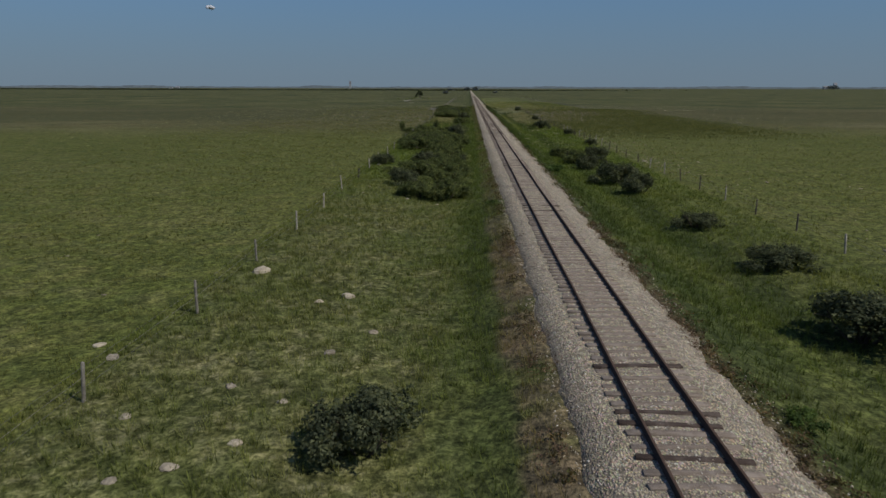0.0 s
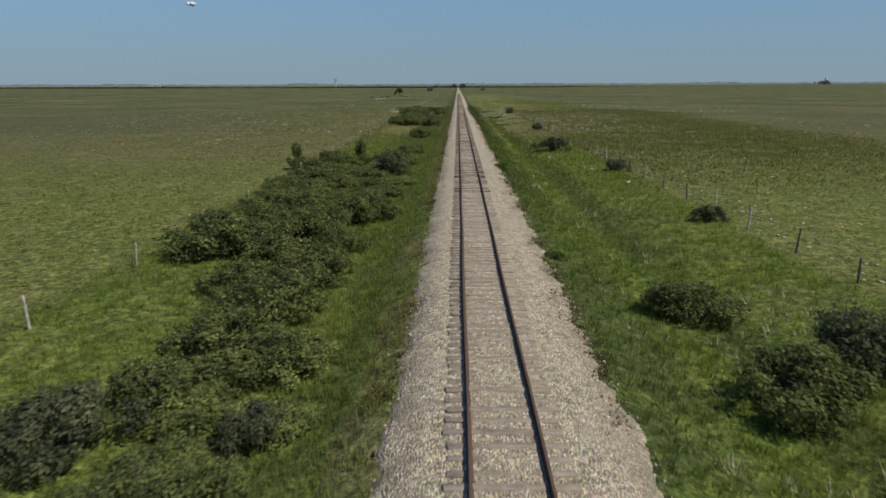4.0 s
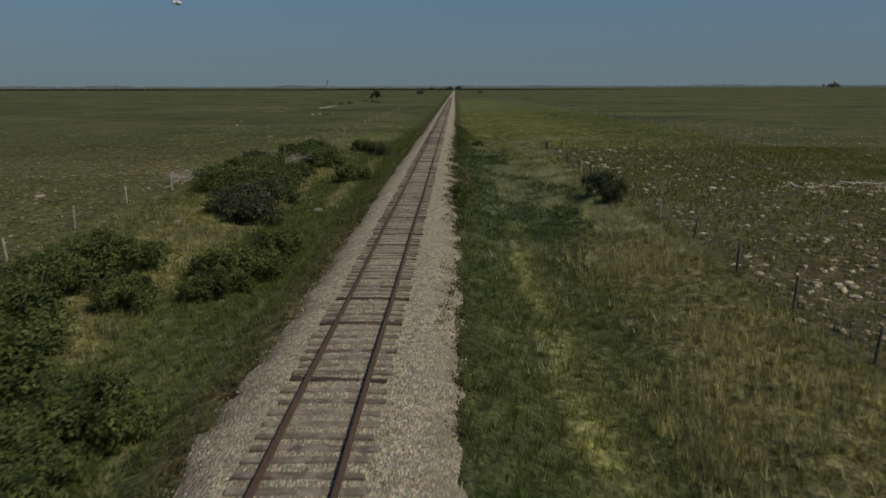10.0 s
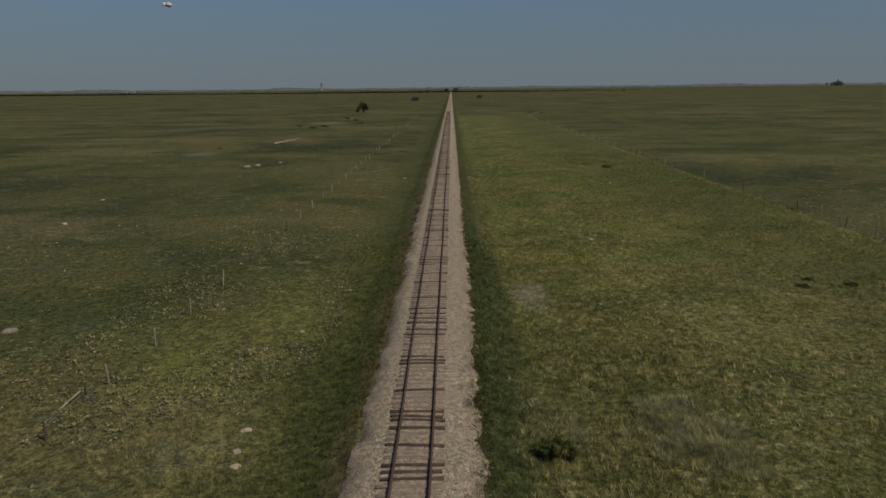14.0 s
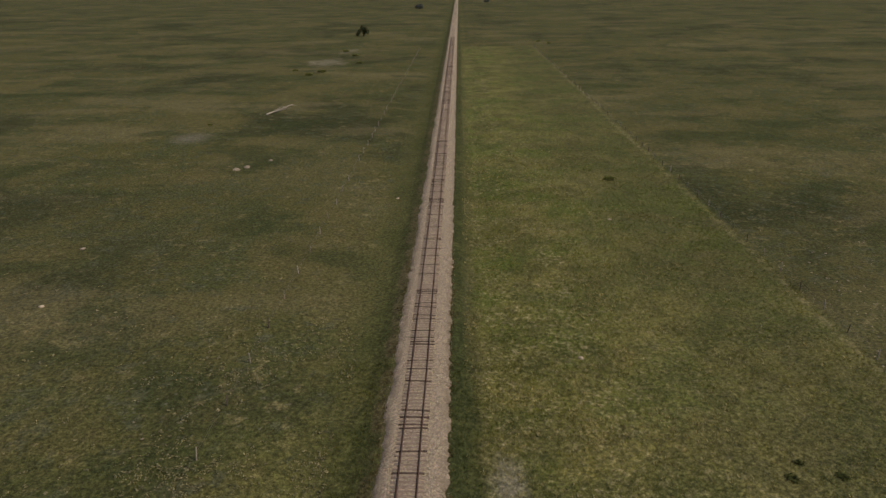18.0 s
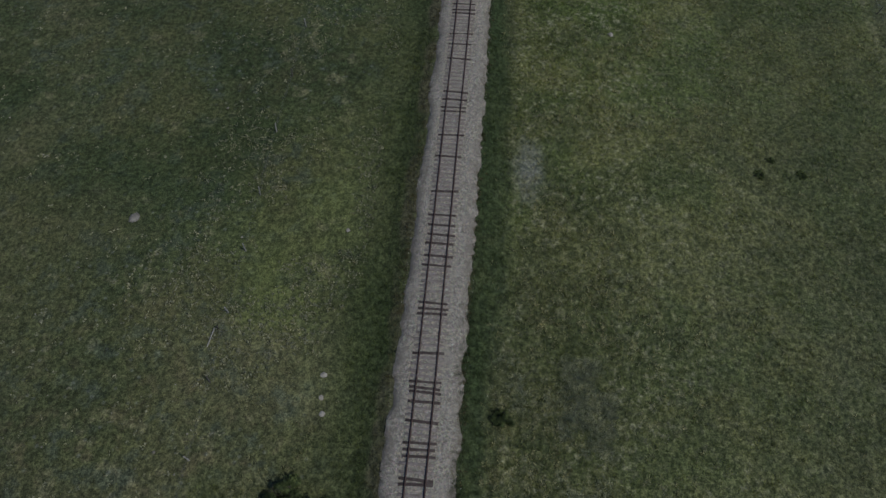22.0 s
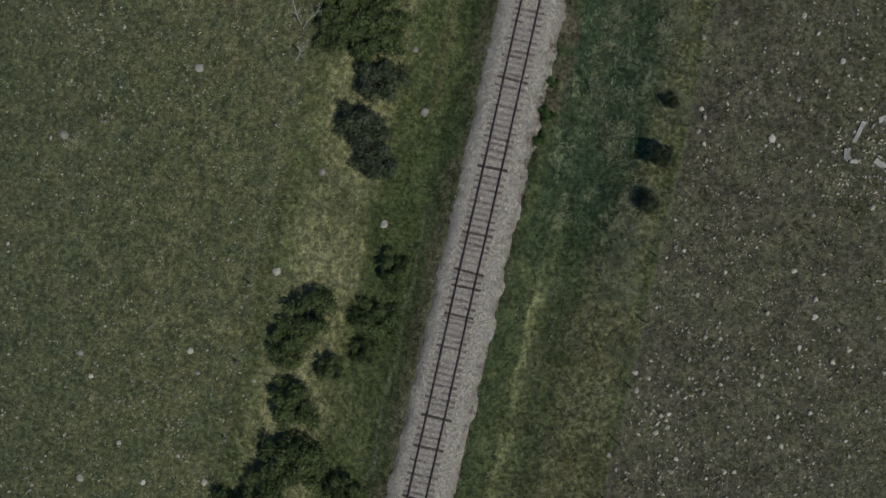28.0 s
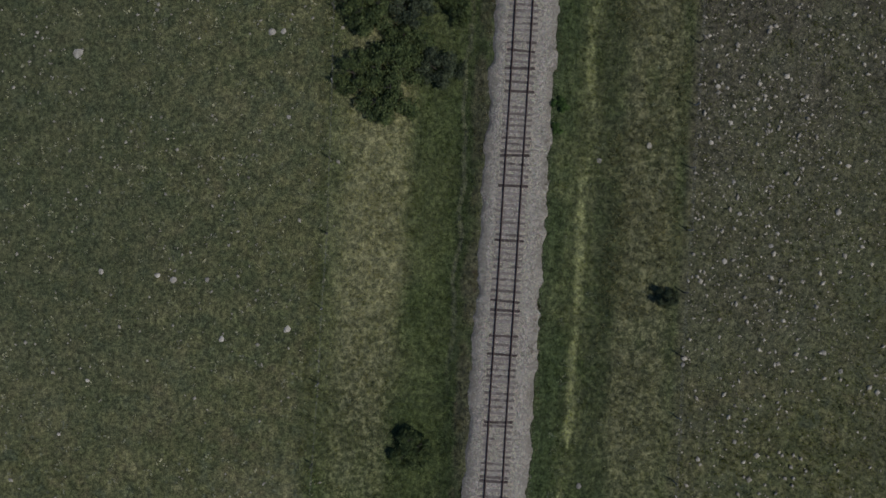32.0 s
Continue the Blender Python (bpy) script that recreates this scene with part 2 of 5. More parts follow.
    v = t.mix(t.times(pale, 0.75), v, t.mix(t.step(fine, 0.4, 0.65), (0.092, 0.087, 0.038), (0.152, 0.137, 0.066)))
    spring = t.times(t.step(t.y, 132, 100), t.step(t.y, -20, 25, 0.5, 1.0), t.step(t.noise(0.14, 4, 0.6), 0.28, 0.5, 0.35, 0.85))
    v = t.mix(spring, v, t.mix(t.step(small, 0.4, 0.65), (0.066, 0.090, 0.018), (0.092, 0.108, 0.026)))
    lush = t.times(t.step(t.math("ABSOLUTE", x), 6.4, 4.6), t.step(t.noise(0.3, 4), 0.3, 0.5))
    v = t.mix(t.times(lush, t.step(t.x, -3, 3, 0.4, 0.65)), v, DARK)
    left = t.times(t.step(x, -8.6, -7.4), t.step(x, -4.3, -5.2), t.step(t.y, 40, 90), t.step(t.y, 255, 235), t.step(t.noise(0.11, 3), 0.3, 0.5))
    v = t.mix(t.times(left, 0.30), v, (0.068, 0.080, 0.024))
    worn = t.times(t.step(t.y, 25, -15), t.step(x, -4.5, -7.0), t.step(t.noise(0.5, 5, 0.7), 0.42, 0.64, 0.15, 0.6))
    v = t.mix(worn, v, t.mix(t.step(fine, 0.4, 0.65), (0.092, 0.088, 0.032), (0.16, 0.145, 0.078)))
    ditch = t.times(t.step(x, 7.0, 7.8), t.step(x, 10.2, 9.0), t.step(t.noise(0.16, 4), 0.26, 0.48))
    v = t.mix(t.times(ditch, 0.6), v, DARK)
    strip = t.times(t.step(x, 5.6, 6.1), t.step(x, 6.9, 6.4), t.step(t.noise(0.6, 4, 0.6, t.squash(1.0, 0.3)), 0.40, 0.56), t.step(t.y, 60, 130))
    v = t.mix(t.times(strip, 0.7), v, (0.22, 0.215, 0.085))
    tawny = t.times(t.step(x, 4.2, 7.5), t.step(t.y, 118, 140), t.step(t.y, 200, 188), t.step(t.noise(0.45, 5, 0.65), 0.36, 0.58))
    v = t.mix(t.times(tawny, 0.3), v, (0.094, 0.084, 0.042))
    trail = t.times(t.step(x, -4.75, -4.5), t.step(x, -4.1, -4.35), t.step(t.y, 130, 145), t.step(t.y, 200, 190))
    v = t.mix(t.times(trail, 0.85), v, GREY)
    ridge = t.times(t.step(x, -7.0, -6.3), t.step(x, -5.3, -5.8), t.step(t.y, 198, 208), t.step(t.y, 240, 230), t.step(t.noise(0.5, 4, 0.65, t.squash(1.0, 0.4)), 0.34, 0.56))
    v = t.mix(t.times(ridge, 0.75), v, (0.20, 0.20, 0.082))
    dull = t.times(t.step(t.x, -3.0, -5.0), t.step(t.y, 140, 165), t.step(small, 0.3, 0.6, 0.15, 0.4))
    v = t.mix(dull, v, (0.064, 0.073, 0.026))
    bald = t.times(t.step(x, -17, -13), t.step(x, -8.2, -9.8), t.step(t.noise(0.12, 4, 0.6), 0.30, 0.47), t.step(t.y, 128, 145), t.step(t.y, 244, 232))
    v = t.mix(t.times(bald, t.step(t.noise(1.8, 4, 0.7), 0.3, 0.6, 0.25, 0.85)), v, (0.185, 0.168, 0.075))
    wet = t.times(t.step(t.x, 3.6, 5.0), t.step(t.math("ADD", x, t.step(t.y, 216, 236, 0.0, 2.6)), 13.2, 10.8), t.step(t.y, 188, 200), t.step(t.y, 266, 250))
    w = t.mix(t.step(t.noise(0.4, 4, 0.6), 0.4, 0.6), (0.028, 0.042, 0.020), (0.042, 0.055, 0.025))
    clump = t.times(t.step(t.noise(0.7, 5, 0.65, t.squash(1.0, 0.7)), 0.50, 0.62), t.step(t.noise(0.12, 3), 0.36, 0.56))
    w = t.mix(t.times(clump, 0.35), w, t.mix(t.step(fine, 0.4, 0.65), (0.11, 0.115, 0.05), (0.24, 0.23, 0.13)))
    v = t.mix(t.times(wet, 0.9), v, w)
    brown = t.times(t.step(t.x, 2.6, 3.0), t.step(x, 4.9, 4.1), t.step(t.y, 200, 206), t.step(t.y, 232, 222), t.step(t.noise(0.35, 4, 0.6), 0.36, 0.55))
    v = t.mix(t.times(brown, 0.7), v, (0.095, 0.072, 0.045))
    c = t.mix(ver, c, v)
    foot = t.times(t.step(t.x, 2.6, 3.2), t.step(x, 6.4, 5.2), t.step(t.y, 246, 256), t.step(t.y, 330, 290), t.step(t.noise(0.2, 4, 0.6), 0.28, 0.50))
    c = t.mix(t.times(foot, 0.6), c, DARK)
    # dry russet weeds beside the ballast
    rus = t.times(t.step(t.math("ABSOLUTE", t.math("ADD", x, 0.35)), 3.55, 3.0), t.step(t.noise(0.22, 4, 0.6), 0.36, 0.54), t.step(t.y, -10, -28, 0.45, 1.0))
    c = t.mix(t.times(rus, 0.7), c, t.mix(t.step(small, 0.35, 0.65), RUSSET, (0.122, 0.092, 0.058)))
    # bare patches and a worn sandy track
    for px, py, rx, ry in ((7.8, 281.5, 2.0, 5.5), (7.8, 281.5, 1.6, 4.5), (-57, 568, 9, 22), (-61, 404, 6, 8), (-53, 620, 5, 16)):
        dx, dy = t.math("MULTIPLY_ADD", t.x, 1 / rx, -px / rx), t.math("MULTIPLY_ADD", t.y, 1 / ry, -py / ry)
        d = t.math("ADD", t.math("ADD", t.times(dx, dx), t.times(dy, dy)), t.math("MULTIPLY_ADD", mid, 6.0, -3.0) if ry > 10 else t.math("MULTIPLY_ADD", small, 2.0, -1.0))
        c = t.mix(t.times(t.step(d, 1.1, -0.4), t.step(small, 0.35, 0.6, 0.2, 0.45)), c, (0.27, 0.25, 0.20))
    c = t.mix(1.0, c, t.mix(t.step(fine, 0.36, 0.64), (0.68, 0.70, 0.80), (1.27, 1.28, 1.41)), "MULTIPLY")
    return c, fine, small


def make_ground():
    t = Tree("grassland", 0.95)
    c, fine, small = sward(t)
    tiny = t.noise(8.0, 3, 0.7)
    even = t.math("MULTIPLY_ADD", t.math("MAXIMUM", t.step(t.y, 262, 330), t.step(t.math("ABSOLUTE", t.x), 26, 60)), -0.6, 1.0)
    c = t.mix(even, c, t.mix(1.0, c, t.mix(t.step(tiny, 0.38, 0.62), (0.64, 0.65, 0.66), (1.5, 1.48, 1.45)), "MULTIPLY"))
    # Shade between tussocks is put into the colour: gaps darker, middles lighter.
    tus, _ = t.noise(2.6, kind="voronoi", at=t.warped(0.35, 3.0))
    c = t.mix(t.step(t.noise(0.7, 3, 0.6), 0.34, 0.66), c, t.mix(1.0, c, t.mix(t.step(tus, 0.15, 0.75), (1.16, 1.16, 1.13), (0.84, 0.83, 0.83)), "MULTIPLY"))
    turf = t.noise(1.3, 5, 0.7, t.squash(1.0, 0.6))
    c = t.mix(even, c, t.mix(1.0, c, t.mix(t.step(turf, 0.38, 0.62), (0.84, 0.86, 0.88), (1.27, 1.25, 1.19)), "MULTIPLY"))
    t.bsdf.inputs["Specular IOR Level"].default_value = 0.05
    t.bump(t.math("ADD", t.math("SUBTRACT", t.math("MULTIPLY", small, 2.0), t.math("MULTIPLY", tus, 0.35)), t.math("ADD", fine, t.math("MULTIPLY", tiny, 0.45))), 0.8, 0.12)
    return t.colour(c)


def make_blades():
    t = Tree("grass blades", 0.8)
    c, fine, small = sward(t)
    return t.thin(t.mix(1.0, c, t.mix(t.island, (1.5, 1.55, 1.22), (2.15, 2.2, 1.65)), "MULTIPLY"), 0.45)


def make_ballast():
    t = Tree("ballast gravel", 0.95)
    d, col = t.noise(19.0, kind="voronoi")
    d2, col2 = t.noise(9.0, kind="voronoi")
    grey = t.mix(0.42, (0.528, 0.450, 0.336), col, "SOFT_LIGHT")
    grey = t.mix(t.times(t.step(t.noise(7.0, 4, 0.7), 0.50, 0.62), 0.55), grey, (0.255, 0.215, 0.18))
    grey = t.mix(t.times(t.step(t.noise(16.0, 2, 0.6), 0.60, 0.68), 0.7), grey, (0.55, 0.51, 0.45))
    # Shade in the gaps between stones is painted as a darker tone.
    c = t.mix(t.step(d, 0.28, 0.62), grey, (0.195, 0.166, 0.132))
    c = t.mix(1.0, c, t.mix(t.step(t.noise(4.5, 3, 0.7), 0.38, 0.62), (0.70, 0.71, 0.70), (1.26, 1.26, 1.24)), "MULTIPLY")
    c = t.mix(t.times(t.step(t.noise(0.5, 4), 0.45, 0.7), 0.45), c, (0.32, 0.275, 0.215))
    c = t.mix(t.times(t.step(t.math("ABSOLUTE", t.x), 1.3, 0.5), t.step(t.noise(0.9, 4), 0.4, 0.7), 0.25), c, (0.17, 0.14, 0.12))
    edge = t.times(t.step(t.math("ABSOLUTE", t.math("ADD", t.x, -0.25)), 1.7, 2.6), t.step(t.noise(0.8, 5, 0.65), 0.35, 0.6))
    c = t.mix(t.times(edge, 0.7), c, (0.18, 0.150, 0.112))
    t.bump(t.math("ADD", t.math("MULTIPLY", d, -0.8), t.math("MULTIPLY", d2, -0.5)), 1.0, 0.05)
    return t.colour(c)


def make_simple(name, a, b, scale=6.0, rough=0.85, per="island", bump=0.3, dist=0.02):
    """Two tones that vary by noise and from piece to piece."""
    t = Tree(name, rough)
    n, m = t.noise(scale, 4, 0.6), t.noise(scale * 6, 3, 0.6)
    c = t.mix(t.step(n, 0.3, 0.7), a, b)
    r = t.island if per == "island" else t.random()
    c = t.mix(1.0, c, t.mix(r, (0.65, 0.65, 0.65), (1.35, 1.33, 1.3)), "MULTIPLY")
    c = t.mix(1.0, c, t.mix(t.step(m, 0.3, 0.7), (0.75, 0.75, 0.75), (1.2, 1.2, 1.2)), "MULTIPLY")
    t.bump(t.math("ADD", n, m), bump, dist)
    return t.colour(c)


def make_leaf(name, a, b, passing=0.4):
    t = Tree(name, 0.6)
    c = t.mix(t.island, a, b)
    c = t.mix(1.0, c, t.mix(t.step(t.noise(0.9, 3), 0.35, 0.65), (0.72, 0.75, 0.80), (1.28, 1.25, 1.30)), "MULTIPLY")
    c = t.mix(1.0, c, t.mix(t.step(t.noise(3.2, 2), 0.38, 0.62), (0.72, 0.74, 0.76), (1.30, 1.28, 1.16)), "MULTIPLY")
    return t.thin(c, passing)


def make_timber(name, dark, pale, dust):
    """Sleeper timber: grain along its length, ballast dust lying on it."""
    t = Tree(name, 0.9)
    grain = t.noise(9.0, 4, 0.6, t.squash(0.25, 6.0, 4.0))
    c = t.mix(t.random(), dark, pale)
    c = t.mix(1.0, c, t.mix(t.step(grain, 0.3, 0.7), (0.6, 0.58, 0.56), (1.35, 1.35, 1.35)), "MULTIPLY")
    c = t.mix(t.times(t.step(t.noise(2.5, 3), 0.45, 0.65), dust), c, (0.30, 0.255, 0.22))
    t.bump(grain, 0.5, 0.02)
    return t.colour(c)


M_GROUND, M_BLADE, M_BALLAST, M_TIMBER = make_ground(), make_blades(), make_ballast(), make_timber("bleached sleeper timber", (0.100, 0.078, 0.064), (0.215, 0.176, 0.146), 0.6)
M_TIMBER_DARK = make_timber("tarred sleeper timber", (0.042, 0.030, 0.025), (0.085, 0.062, 0.052), 0.15)
M_RAIL = make_simple("rusty steel", (0.066, 0.043, 0.034), (0.090, 0.057, 0.045), 7.0, 0.95, "island", 0.2, 0.005)
M_STONE = make_simple("pale fieldstone", (0.43, 0.37, 0.275), (0.26, 0.22, 0.163), 3.0, 0.9, "island", 0.5, 0.03)
M_BOULDER = make_simple("lichened boulder", (0.40, 0.35, 0.275), (0.25, 0.215, 0.165), 2.5, 0.9, "object", 0.5, 0.03)


def make_gravel():
    """Crushed stones of several kinds: white, pink and grey."""
    t = Tree("ballast stone", 0.9)
    c = t.mix(t.step(t.island, 0.25, 0.35), (0.24, 0.215, 0.19), (0.36, 0.302, 0.218))
    c = t.mix(t.step(t.island, 0.55, 0.62), c, (0.40, 0.352, 0.280))
    c = t.mix(t.step(t.island, 0.84, 0.90), c, (0.58, 0.54, 0.48))
    c = t.mix(1.0, c, t.mix(t.step(t.noise(12.0, 3), 0.3, 0.7), (0.8, 0.8, 0.8), (1.15, 1.15, 1.15)), "MULTIPLY")
    return t.colour(c)


M_GRAVEL = make_gravel()
M_POST = make_simple("weathered post wood", (0.36, 0.33, 0.28), (0.21, 0.185, 0.16), 5.0, 0.9, "object", 0.4, 0.02)
M_POST_DARK = make_simple("dark post wood", (0.12, 0.10, 0.085), (0.07, 0.06, 0.05), 5.0, 0.9, "object", 0.4, 0.02)
M_RAILWOOD = make_simple("peeled pale pole", (0.50, 0.47, 0.41), (0.36, 0.33, 0.28), 5.0, 0.85, "object", 0.3, 0.01)
M_WIRE = make_simple("galvanised wire", (0.20, 0.19, 0.18), (0.12, 0.11, 0.10), 4.0, 0.5, "object", 0.0, 0.001)
M_LEAF = make_leaf("shrub leaves", (0.060, 0.080, 0.029), (0.166, 0.190, 0.073), 0.48)
M_LEAF_GREY = make_leaf("silvery shrub leaves", (0.050, 0.062, 0.034), (0.140, 0.155, 0.088), 0.48)
M_WEED = make_leaf("weed leaves", (0.05, 0.085, 0.022), (0.10, 0.145, 0.04))
M_BARK = make_simple("shrub bark", (0.09, 0.07, 0.055), (0.05, 0.04, 0.033), 8.0)
M_DEAD = make_simple("bleached dead wood", (0.42, 0.39, 0.35), (0.28, 0.26, 0.23), 6.0)
M_CONCRETE = make_simple("broken concrete", (0.36, 0.335, 0.28), (0.25, 0.23, 0.19), 2.0, 0.9, "object", 0.4, 0.03)
# Air haze is painted in: these far base colours are shifted to blue-grey.
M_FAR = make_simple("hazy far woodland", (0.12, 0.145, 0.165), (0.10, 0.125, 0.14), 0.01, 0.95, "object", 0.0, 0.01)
M_FARWALL = make_simple("hazy painted wall", (0.40, 0.42, 0.45), (0.36, 0.38, 0.41), 0.2, 0.8, "object", 0.0, 0.01)
M_FARROOF = make_simple("hazy roof", (0.20, 0.21, 0.23), (0.17, 0.18, 0.2), 0.2, 0.8, "object", 0.0, 0.01)
M_CLOUD = Tree("cloud", 1.0).thin((0.78, 0.8, 0.84), 0.4, (1.0, 1.0, 1.0))
# Far leaves carry the same haze in their base colour.
M_LEAF_FAR = make_leaf("hazy far leaves", (0.10, 0.12, 0.125), (0.14, 0.16, 0.165))

# ---- mesh helpers ----
RNG = np.random.default_rng(7)


def mesh_of(name, verts, faces, material, smooth=False):
    """A mesh from an array of points and an array of faces that all have the same number of corners."""
    verts, faces = np.asarray(verts, np.float32), np.asarray(faces, np.int32)
    me = bpy.data.meshes.new(name)
    k = faces.shape[1]
    me.vertices.add(len(verts))
    me.vertices.foreach_set("co", verts.ravel())
    me.loops.add(faces.size)
    me.loops.foreach_set("vertex_index", faces.ravel())
    me.polygons.add(len(faces))
    me.polygons.foreach_set("loop_start", np.arange(len(faces), dtype=np.int32) * k)
    me.materials.append(material)
    me.update(calc_edges=True)
    if smooth:
        me.polygons.foreach_set("use_smooth", np.ones(len(faces), bool))
    return me


def bm_mesh(name, bm, material, smooth=False):
    me = bpy.data.meshes.new(name)
    bm.to_mesh(me)
    bm.free()
    me.materials.append(material)
    if smooth:
        for p in me.polygons:
            p.use_smooth = True
    return me


def under(name, me, parent, m=None, label=""):
    """One mesh as a part of a thing."""
    ob = new(name, me)
    ob.parent = parent
    if m is not None:
        ob.matrix_basis = m
    return tagged(ob, label)


def vnoise(x, y, size, seed=0, octaves=3):
    """Smooth value noise, about -1 to 1, with features of the given size in metres."""
    out, amp, tot = 0.0, 1.0, 0.0
    x, y = np.asarray(x, float), np.asarray(y, float)
    for o in range(octaves):
        u, v = x / size * 2**o + 17.3 * seed, y / size * 2**o + 5.1 * seed
        i, j = np.floor(u), np.floor(v)
        fu, fv = u - i, v - j
        fu, fv = fu * fu * (3 - 2 * fu), fv * fv * (3 - 2 * fv)

        def h(a, b):
            q = np.sin(a * 127.1 + b * 311.7 + seed * 74.7 + o * 19.9) * 43758.5453
            return (q - np.floor(q)) * 2 - 1

        out = out + amp * ((h(i, j) * (1 - fu) + h(i + 1, j) * fu) * (1 - fv) + (h(i, j + 1) * (1 - fu) + h(i + 1, j + 1) * fu) * fv)
        tot += amp
        amp *= 0.55
    return out / tot


def far_rise(x, y):
    """The far land lifts a little so that its edge meets the camera's horizon."""
    return 12.0 * np.clip((np.hypot(x, y) - 1800) / 3000, 0, 1) ** 1.5


def ground_z(x, y):
    """Height of the land: the bank that carries the line, shallow ditches, gently uneven fields."""
    x, y = np.asarray(x, float), np.asarray(y, float)
    a = np.abs(x - 0.3)
    z = np.interp(a, [0, 2.3, 2.9, 5.0, 7.5, 11, 16, 30], [-0.45, -0.42, -0.35, -1.05, -1.2, -0.95, -0.8, -0.8])
    rough = 0.16 * vnoise(x, y, 5.0, 1) + 0.05 * vnoise(x, y, 1.3, 2, 2)
    z = z + rough * np.clip((a - 2.6) / 3, 0, 1)
    roll = 0.5 * np.sin(x / 61 + 0.7) * np.sin(y / 83) + 0.35 * np.sin(x / 37 - y / 49)
    z = z + roll * np.clip((a - 30) / 60, 0, 1)
    # a low swell either side of the line where the thickets stand
    swell = np.exp(-(((y - 201) / 15) ** 2)) * (np.clip((x - 9) / 4, 0, 1) + np.clip((-x - 13) / 5, 0, 1))
    return z + 0.75 * swell + far_rise(x, y)


def spaced(parts):
    return np.concatenate([np.linspace(a, b, n, endpoint=False) for a, b, n in parts] + [[parts[-1][1]]])


def grid_sheet(name, xs, ys, zf, material, smooth=True):
    X, Y = np.meshgrid(xs, ys)
    v = np.stack([X, Y, zf(X, Y)], -1).reshape(-1, 3)
    i = np.arange(len(xs) - 1)[None] + len(xs) * np.arange(len(ys) - 1)[:, None]
    f = np.stack([i, i + 1, i + 1 + len(xs), i + len(xs)], -1).reshape(-1, 4)
    return mesh_of(name, v, f, material, smooth)


# ---- the land ----
gx = spaced([(-4800, -600, 14), (-600, -100, 20), (-100, -22, 26), (-22, -6, 20), (-6, 6, 36), (6, 22, 20), (22, 100, 26), (100, 600, 20), (600, 4800, 14)])
gy = spaced([(-4800, -500, 10), (-500, -90, 14), (-90, 330, 420), (330, 700, 120), (700, 1500, 40), (1500, 4800, 24)])
tagged(new("ground", grid_sheet("ground", gx, gy, ground_z, M_GROUND)), "green and straw-coloured prairie grassland reaching a flat horizon", "ground", kind="structure")

bx = np.array([-2.72, -2.48, -2.15, -1.8, -1.4, -1.1, -0.75, -0.3, 0.3, 0.75, 1.1, 1.4, 1.8, 2.2, 2.6, 2.9, 3.2])
bz = np.array([-0.62, -0.30, -0.15, -0.06, -0.03, -0.022, 0.0, 0.014, 0.014, 0.0, -0.022, -0.03, -0.05, -0.12, -0.24, -0.36, -0.62])


def ballast_z(X, Y):
    wide = np.where(X < 0, 0.04 + 0.40 * vnoise(X * 0.3, Y, 1.9, 5, 4), 0.10 + 0.42 * vnoise(X * 0.3, Y, 1.7, 6, 4))
    wide = wide + 0.16 * vnoise(X * 0.3, Y, 0.55, 51, 2) - 0.34 * np.clip((12 - Y) / 22, 0, 1)
    z = np.interp(X - np.sign(X) * wide * np.clip(np.abs(X) - 1.5, 0, 1), bx, bz)
    cover = 0.026 * np.clip(vnoise(X * 0.5, Y, 3.2, 9, 3) + 0.1, -0.6, 0.9) * np.clip(1.0 - np.abs(X) / 1.1, 0, 1)
    return z + 0.024 * vnoise(X, Y, 0.45, 8, 2) + cover - 0.012


bed_x = np.sort(np.concatenate([bx, np.linspace(-2.6, -1.6, 5), np.linspace(2.0, 3.1, 5) + 0.03]))
bed_y = spaced([(-400, -80, 40), (-80, 330, 2200), (330, 700, 300), (700, 4500, 120)])
tagged(new("trackbed", grid_sheet("trackbed", bed_x, bed_y, lambda X, Y: ballast_z(X, Y) + far_rise(X, Y), M_BALLAST)), "pinkish grey crushed stone ballast bed under the rails", "ballast", kind="structure")

# ---- railway track ----


def far_z(y):
    return float(far_rise(0.0, y))


def rail_mesh():
    """Flat-bottomed rail: foot, web and worn head, drawn along the line with a little waviness."""
    prof = [(-0.065, 0.015), (0.065, 0.015), (0.065, 0.027), (0.012, 0.042), (0.010, 0.108), (0.034, 0.118), (0.036, 0.144), (0.026, 0.152), (-0.026, 0.152), (-0.036, 0.144), (-0.034, 0.118), (-0.010, 0.108), (-0.012, 0.042), (-0.065, 0.027)]
    ys = spaced([(-400, -80, 40), (-80, 330, 410), (330, 700, 90), (700, 4500, 120)])
    n = len(prof)
    v = np.zeros((len(ys), n, 3))
    v[:, :, 0] = np.array(prof)[:, 0] + (0.012 * np.sin(ys / 3.1) + 0.01 * np.sin(ys / 7.7))[:, None]
    v[:, :, 1] = ys[:, None]
    v[:, :, 2] = np.array(prof)[:, 1] + (0.012 * np.sin(ys / 4.3) + np.array([far_z(y) for y in ys]))[:, None]
    i = np.arange(len(ys) - 1)[:, None] * n + np.arange(n)[None]
    j = np.arange(len(ys) - 1)[:, None] * n + (np.arange(n)[None] + 1) % n
    return mesh_of("rail", v.reshape(-1, 3), np.stack([j, i, i + n, j + n], -1).reshape(-1, 4), M_RAIL)


